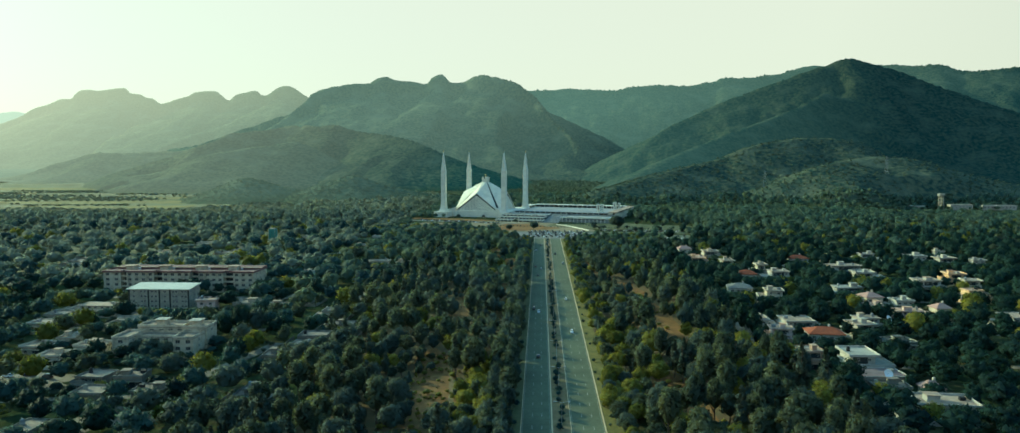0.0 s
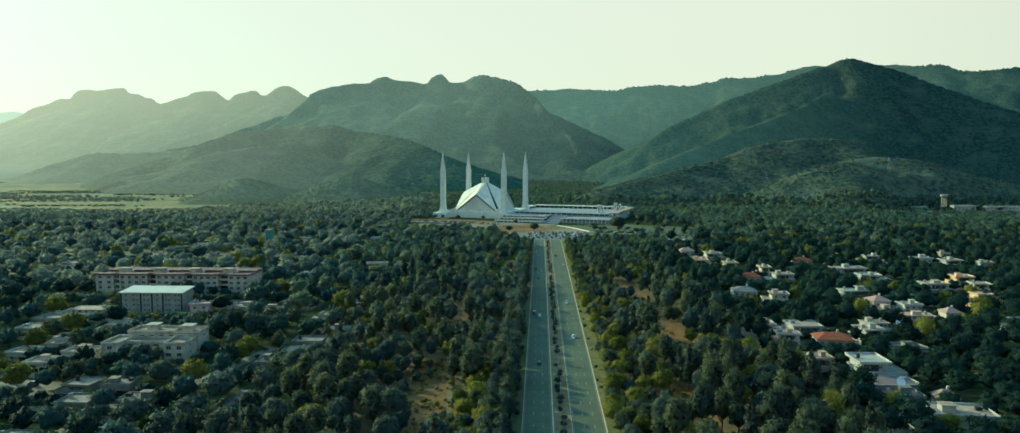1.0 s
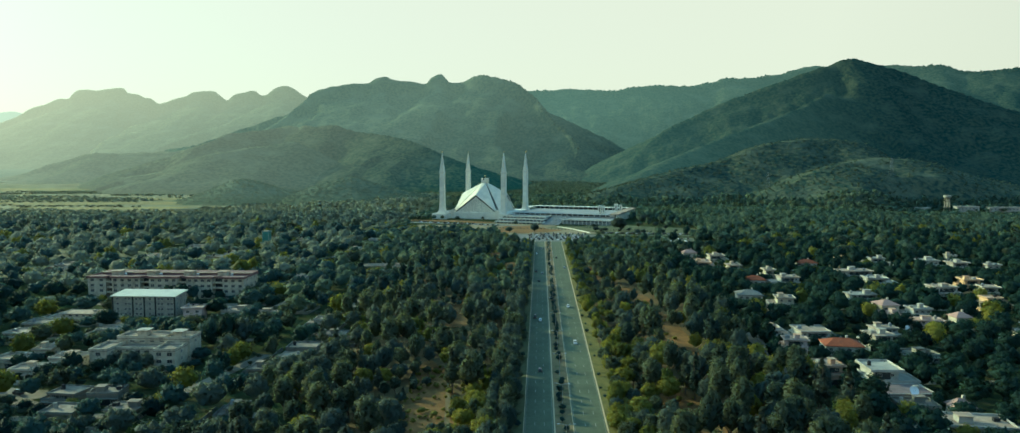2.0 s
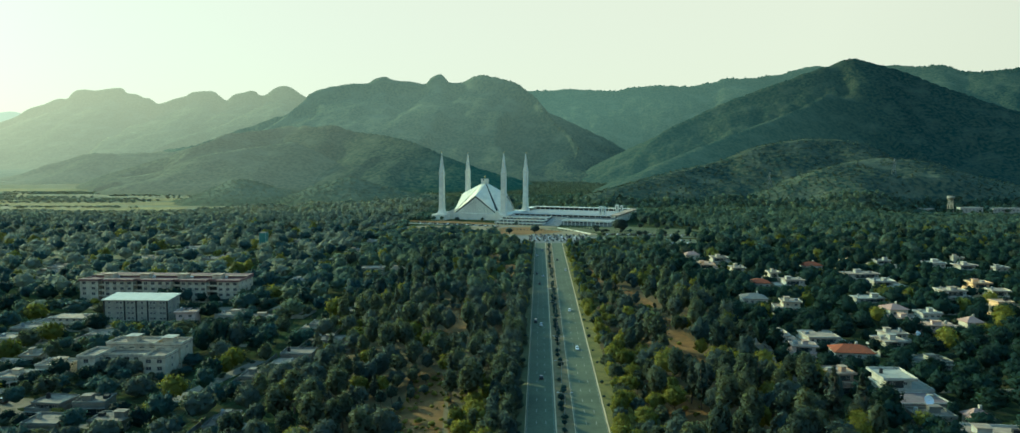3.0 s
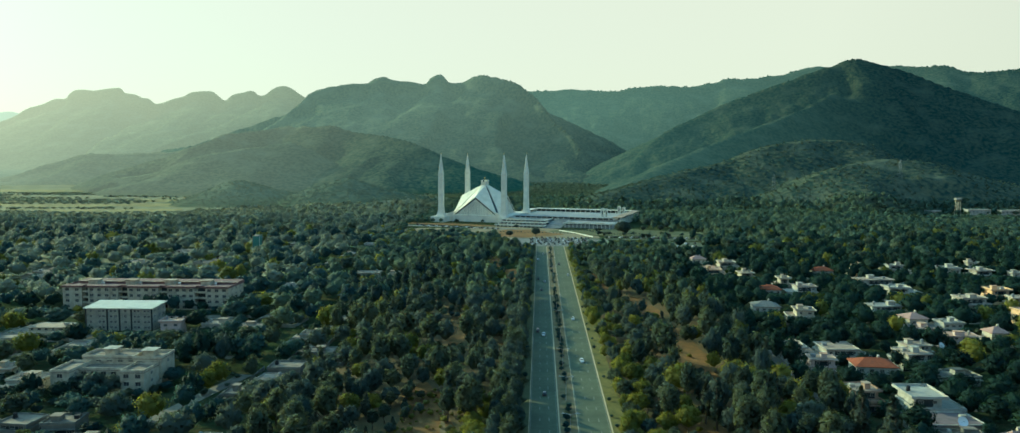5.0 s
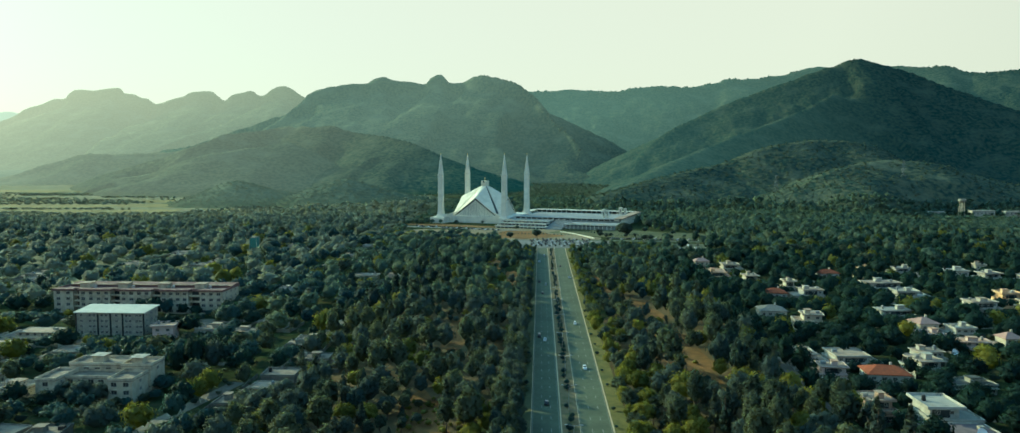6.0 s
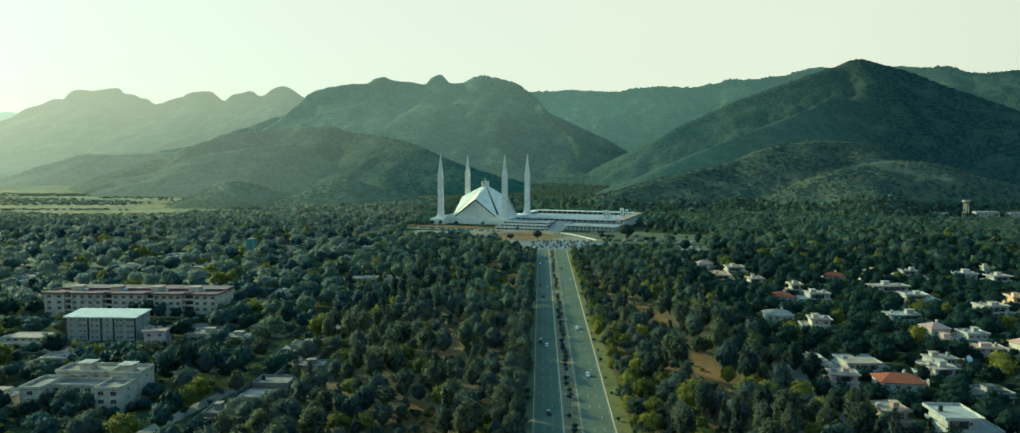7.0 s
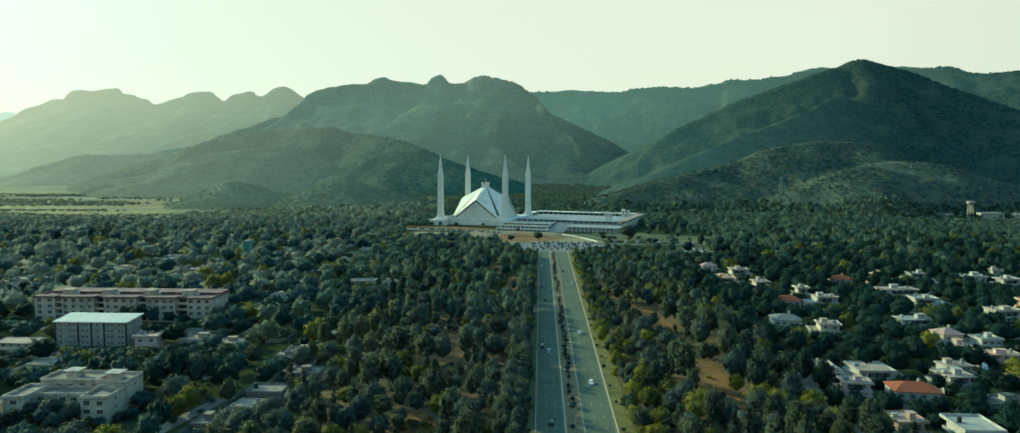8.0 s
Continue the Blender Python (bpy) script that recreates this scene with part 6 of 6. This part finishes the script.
# ---- thin woods on the low mounds before the range ----
mx, my = rt.uniform(-900, -150, 4000), rt.uniform(1370, 1640, 4000)
for name in ("mound_a", "mound_b"):
    V, F, D, n = [], [], [], 0
    for x, y, z in zip(mx, my, height(mx, my, (name,)) - 4):
        if z < 0.02 * (y - 1280) + 2:
            continue
        s = rt.uniform(3.0, 7.0)
        v, f, d = CROWNS["shrub", 4][rt.randint(5)]
        V.append(v * (s, s, s * 0.5) + (x, y, z - 0.4))
        F.append(f + n)
        # normals tipped up here too, for lighter bushes
        D.append(d + (0, 0, 0.7))
        n += len(v)
    # the bushes glow with the mound's painted haze
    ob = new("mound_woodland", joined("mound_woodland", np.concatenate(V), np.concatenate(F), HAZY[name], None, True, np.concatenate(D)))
    tagged(ob, "thin woods on a low mound, with haze painted as a glow", "trees", kind="stuff")


# ---- undergrowth in the clearings and along the verges ----
def undergrowth(name, places, mat, label):
    V, F, T, D, n = [], [], [], [], 0
    for x, y, s, wide, lod, tint in places:
        v, f, d = CROWNS["shrub", lod][rt.randint(4)]
        V.append(v * (s * wide, s * wide, s) + (x, y, 0.04))
        F.append(f + n), D.append(d), T.append(np.full(len(v), tint))
        n += len(v)
    ob = new(name, joined(name, np.concatenate(V), np.concatenate(F), mat, np.concatenate(T), True, np.concatenate(D)))
    tagged(ob, label, "bushes", kind="stuff")


spots = []
for cx, cy, a, b, count in ((-43, 288, 12, 54, 170), (-38, 480, 6, 48, 40), (60, 420, 10, 40, 50), (56, 300, 8, 60, 50), (-42, 716, 8, 34, 30), (26, 700, 2.0, 130, 30)):
    for _ in range(count):
        x, y = cx + a * rt.uniform(-1, 1), cy + b * rt.uniform(-1, 1)
        spots.append((x, y, rt.uniform(0.5, 2.5), rt.uniform(0.9, 1.5), 2, rt.uniform(0.2, 1.4)))
undergrowth("clearing_bushes", spots, M_LEAF3, "low yellow-green bushes scattered over the sunny clearings")
spots = []
for cx, cy, a, b, count in ((-10.5, 400, 1.6, 200, 90), (-10.5, 700, 1.6, 130, 50)):
    for _ in range(count):
        x, y = cx + a * rt.uniform(-1, 1), cy + b * rt.uniform(-1, 1)
        spots.append((x, y, rt.uniform(1.4, 4.2), 1.1, 1 if y < 480 else 2, rt.uniform(0.1, 1.3)))
for _ in range(1700):  # gardens and yards between the houses
    y = rt.uniform(195, 520)
    x = rt.uniform(-0.73, 0.73) * y + rt.uniform(-30, 30)
    if not -112 < x < 108 and free(x, y, 1.0):
        spots.append((x, y, rt.uniform(1.2, 4.2), 1.3, 3, rt.uniform(-0.3, 0.7)))
undergrowth("undergrowth", spots, M_LEAF2, "low green bushes in gardens and along the verge")


# ---- the avenue's shrubs, lamps and traffic ----
SHRUBS = []
for s in range(4):
    v, f, d = CROWNS["shrub", 1][s]
    SHRUBS.append(joined("foliage", v, f, M_LEAF, np.full(len(v), 0.05)))
stem = bpy.data.meshes.new("stem")
bm = bmesh.new()
bmesh.ops.create_cone(bm, cap_ends=True, segments=6, radius1=0.05, radius2=0.03, depth=0.5, matrix=Matrix.Translation((0, 0, 0.2)))
bm.to_mesh(stem), bm.free(), stem.materials.append(M_BARK)


def shrub(x, y, h, label, group):
    root = thing("shrub", x, y, 0.1, rt.uniform(0, 360), label, "shrub", group)
    root.scale = (h, h, h)
    for name, me in (("foliage", SHRUBS[rt.randint(4)]), ("stem", stem)):
        ob = new(name, me)
        ob.parent = root


y = 215.0
while y < 820:
    if rt.uniform() < 0.85:
        shrub(7.4 + rt.uniform(-0.9, 0.9), y, rt.uniform(2.2, 3.6), "clipped dark green shrub in the median bed", "median shrubs")
    y += rt.uniform(4.5, 9.5) if y < 560 else rt.uniform(6, 11)
y = 225.0
while y < 520:
    shrub(23.9 + rt.uniform(-0.4, 0.8), y, rt.uniform(1.3, 2.6), "small dark bush at the edge of the carriageway", "kerbside bushes")
    if rt.uniform() < 0.5:
        shrub(-9.0 + rt.uniform(-0.8, 0.5), y, rt.uniform(1.6, 3.0), "small dark bush at the edge of the carriageway", "kerbside bushes")
    y += rt.uniform(10, 36)


def lamp_post():
    root = thing("street_lamp", 7.45, 290, 0.1, 0, "slim grey double-armed street lamp in the median", "street lamp", "median street lamps")
    bm = bmesh.new()
    bmesh.ops.create_cone(bm, cap_ends=True, segments=8, radius1=0.11, radius2=0.06, depth=9.5, matrix=Matrix.Translation((0, 0, 4.75)))
    part("pole", bm, M_METAL, root)
    part("base", box(-0.25, 0.25, -0.25, 0.25, -0.1, 0.35), M_KERB, root)
    for s in (-1, 1):
        arm = part("arm", loft([[(s * x, a, z + b) for a, b in ((-0.04, -0.04), (0.04, -0.04), (0.04, 0.04), (-0.04, 0.04))] for x, z in ((0.05, 9.2), (0.8, 9.6), (2.2, 9.8))]), M_METAL, root)
        part("lamp_head", box(min(s * 2.1, s * 2.9), max(s * 2.1, s * 2.9), -0.16, 0.16, 9.72, 9.9), M_METAL, arm, "flat lamp head, unlit")
    return root


lamp = lamp_post()
for k in range(1, 13):
    copy_thing(lamp, pose(7.45, 290 + 42 * k, 0.1))
copy_thing(lamp, pose(7.45, 248, 0.1))


def car(name, x, y, rz, paint, label, group, van=False):
    """A car or van: its body, glazed cabin, lights and four wheels. Front is +y."""
    root = thing(name, x, y, 0.07, rz, label, "car" if not van else "van", group)
    h, top, l = (0.95, 1.5, 2.15) if not van else (1.15, 2.0, 2.3)

    def ring(w, y0, y1, z):
        return [(-w, y0, z), (w, y0, z), (w, y1, z), (-w, y1, z)]
    body = part("body", loft([ring(0.78, -l, l, 0.25), ring(0.86, -l - 0.03, l + 0.03, 0.5), ring(0.84, -l, l - 0.05, h - 0.1), ring(0.76, -l + 0.08, l - 0.2, h)]), paint, root)
    b0, b1 = (-l + 0.45, l - 1.3) if not van else (-l + 0.1, l - 0.7)
    part("cabin", loft([ring(0.74, b0, b1, h), ring(0.62, b0 + 0.35, b1 - 0.5, top - 0.07)]), M_WINDOW, root, "dark glazed cabin")
    part("car_roof", loft([ring(0.63, b0 + 0.33, b1 - 0.48, top - 0.069), ring(0.58, b0 + 0.42, b1 - 0.58, top)]), paint, root)
    for s in (-1, 1):
        part("headlight", box(s * 0.6 - 0.15, s * 0.6 + 0.15, l - 0.02, l + 0.04, 0.55, 0.72), M_METAL, body)
        part("tail_light", box(s * 0.62 - 0.13, s * 0.62 + 0.13, -l - 0.05, -l + 0.02, 0.6, 0.78), M_ROOFS["red"], body)
        for wy in (-l * 0.62, l * 0.62):
            bm = bmesh.new()
            bmesh.ops.create_cone(bm, cap_ends=True, segments=12, radius1=0.32, radius2=0.32, depth=0.2, matrix=Matrix.Translation((s * 0.76, wy, 0.32)) @ Matrix.Rotation(math.pi / 2, 4, "Y"))
            part("wheel", bm, M_TYRE, root)
    return root


protos = [car("car", -0.8, 439, 0, M_CARS[0], "clean white saloon car with dark glass", "traffic on the avenue"), car("car", -0.8, 339, 0, M_CARS[1], "dark grey saloon car with dark glass", "traffic on the avenue"),
          car("van", -3.8, 446.5, 0, M_CARS[1], "dark grey boxy van with dark glass", "traffic on the avenue", True), car("car", 0.8, 608, 0, M_CARS[2], "silver grey saloon car with dark glass", "traffic on the avenue")]
for k, x, y, rz in ((0, 16.5, 478, 180), (0, 16.7, 388, 180), (1, -4.0, 619, 0), (1, -1.8, 572, 0), (3, 19.5, 640, 180), (1, 14.0, 700, 180), (0, -4.2, 730, 0), (3, 0.5, 770, 0)):
    copy_thing(protos[k], pose(x, y, 0.07, 0, 0, rz))
# cars parked on the forecourt, along the service roads and in the yards
spots = [(-14 + 3.0 * k + 1.5 * (r % 2), 850 + 12.5 * r, 0) for r in range(6) for k in range(23) if (k * 7 + r * 3) % 5 > 1]
spots += [(-176 + 3.6 * k, 1068 - 1.6 * k + 5 * (k % 2), -14) for k in range(34) if k % 5]
spots += [(136 + 3.2 * k, 838 + 24 * r, 0) for r in range(2) for k in range(10) if (k + r) % 3]
spots += [(-224, 300, 80), (-216, 302, 85), (-206, 299, 75), (-205, 404, 20), (-200, 408, 15), (-197, 402, 10)]
for k, (x, y, rz) in enumerate(spots):
    q = copy_thing(protos[(k * 5 + k // 3) % 4], pose(x + rt.uniform(-0.4, 0.4), y + rt.uniform(-0.8, 0.8), 0.12, 0, 0, rz + rt.uniform(-4, 4)))
    tagged(q, group="parked cars")

# trees, bushes and hedges about the mosque's forecourt
for x, y, h in ((-8, 928, 12), (-38, 920, 9), (-121, 1098, 7), (-85, 1110, 5), (97, 950, 19), (141, 1044, 15), (-184.5, 331, 9.5), (-178.5, 329.5, 10.5), (-172.5, 331, 9), (-34, 1030, 6), (128, 1000, 8), (150, 1000, 9), (165, 1040, 8)):
    q = copy_thing(proto["round", int(x) % 4][0], pose(x, y, 0))
    q.matrix_basis = pose(x, y, 0, 0, 0, x * 13) @ Matrix.Diagonal((h * 1.1, h * 1.1, h, 1))
    if y > 800:
        tagged(q, "round dark tree on the open ground before the mosque", group="forecourt trees")
for x, y, h in ((-27, 245, 8), (-22, 238, 9), (-17, 247, 8), (-26, 298, 8), (-21, 306, 9), (-25, 318, 8), (-18, 322, 9), (-27, 330, 7), (34, 255, 8), (39, 268, 7), (35, 282, 9), (41, 300, 8), (37, 334, 9), (-27, 268, 8), (-22, 276, 10), (-18, 266, 8), (-24, 286, 9), (-17, 282, 7), (-20, 258, 9), (-28, 256, 7), (-15, 296, 8), (31, 300, 9), (33, 316, 10), (36, 352, 11), (34, 371, 10), (38, 388, 9), (30, 262, 8)):
    q = copy_thing(proto["bright", int(x) % 4][0], pose(x, y, 0))
    q.matrix_basis = pose(x, y, 0, 0, 0, x * 13) @ Matrix.Diagonal((h * 1.15, h * 1.15, h, 1))
for k in range(34):
    shrub(30 + 3.4 * k, 1008 - 2.2 * k + 12 * math.sin(k * 0.3), rt.uniform(1.6, 2.8), "small clipped hedge bush on the lawn", "forecourt bushes")
for k in range(26):
    shrub(-70 + 4.4 * k, 985 - 0.9 * k, rt.uniform(1.4, 2.4), "small clipped hedge bush beside the forecourt", "forecourt bushes")

for k in range(30):  # young trees over the lawns and about the car park
    x, y, h = rt.uniform(66, 205), rt.uniform(898, 1030), rt.uniform(4, 8)
    if (mosque_inv @ Vector((x, y, 0))).y > -100:
        continue
    q = copy_thing(proto["round", k % 4][0], pose(x, y, 0))
    q.matrix_basis = pose(x, y, 0, 0, 0, 40 * k) @ Matrix.Diagonal((h * 1.15, h * 1.15, h, 1))
    tagged(q, "round dark tree on the open ground before the mosque", group="forecourt trees")
for k in range(34):
    q = copy_thing(protos[(k * 3) % 4], pose(78 + 3.1 * k, 922 - 0.35 * k + (7 if k % 2 else 0), 0.14, 0, 0, 4))
    tagged(q, group="parked cars")

# a large satellite dish on a pole in a garden
dish = thing("satellite_dish", 184.5, 399, 0, 0, "large white satellite dish on a steel pole in a garden", "satellite dish")
bm = bmesh.new()
bmesh.ops.create_cone(bm, cap_ends=True, segments=8, radius1=0.12, radius2=0.1, depth=6.5, matrix=Matrix.Translation((0, 0, 3.0)))
part("pole", bm, M_STEEL, dish)
tilt = Matrix.Translation((0, 0, 6.6)) @ Matrix.Rotation(radians(60), 4, "X") @ Matrix.Rotation(radians(25), 4, "Y")
rings = [[tilt @ Vector((r * math.cos(a), r * math.sin(a), z)) for a in [math.pi * 2 * k / 18 for k in range(18)]] for r, z in ((0.15, 0.0), (0.8, 0.12), (1.4, 0.38), (1.75, 0.62), (1.8, 0.6), (1.42, 0.3), (0.8, 0.03), (0.15, -0.1))]
part("bowl", loft(rings), M_CARS[0], dish, "shallow white bowl")
bm = bmesh.new()
bmesh.ops.create_cone(bm, cap_ends=True, segments=6, radius1=0.05, radius2=0.05, depth=1.3, matrix=tilt @ Matrix.Translation((0, 0, 0.7)))
part("feed_arm", bm, M_STEEL, dish)
tagged(copy_thing(dish, pose(138, 296.8, 0, 0, 0, -20)), "white satellite dish on a steel pole behind a brown roof")
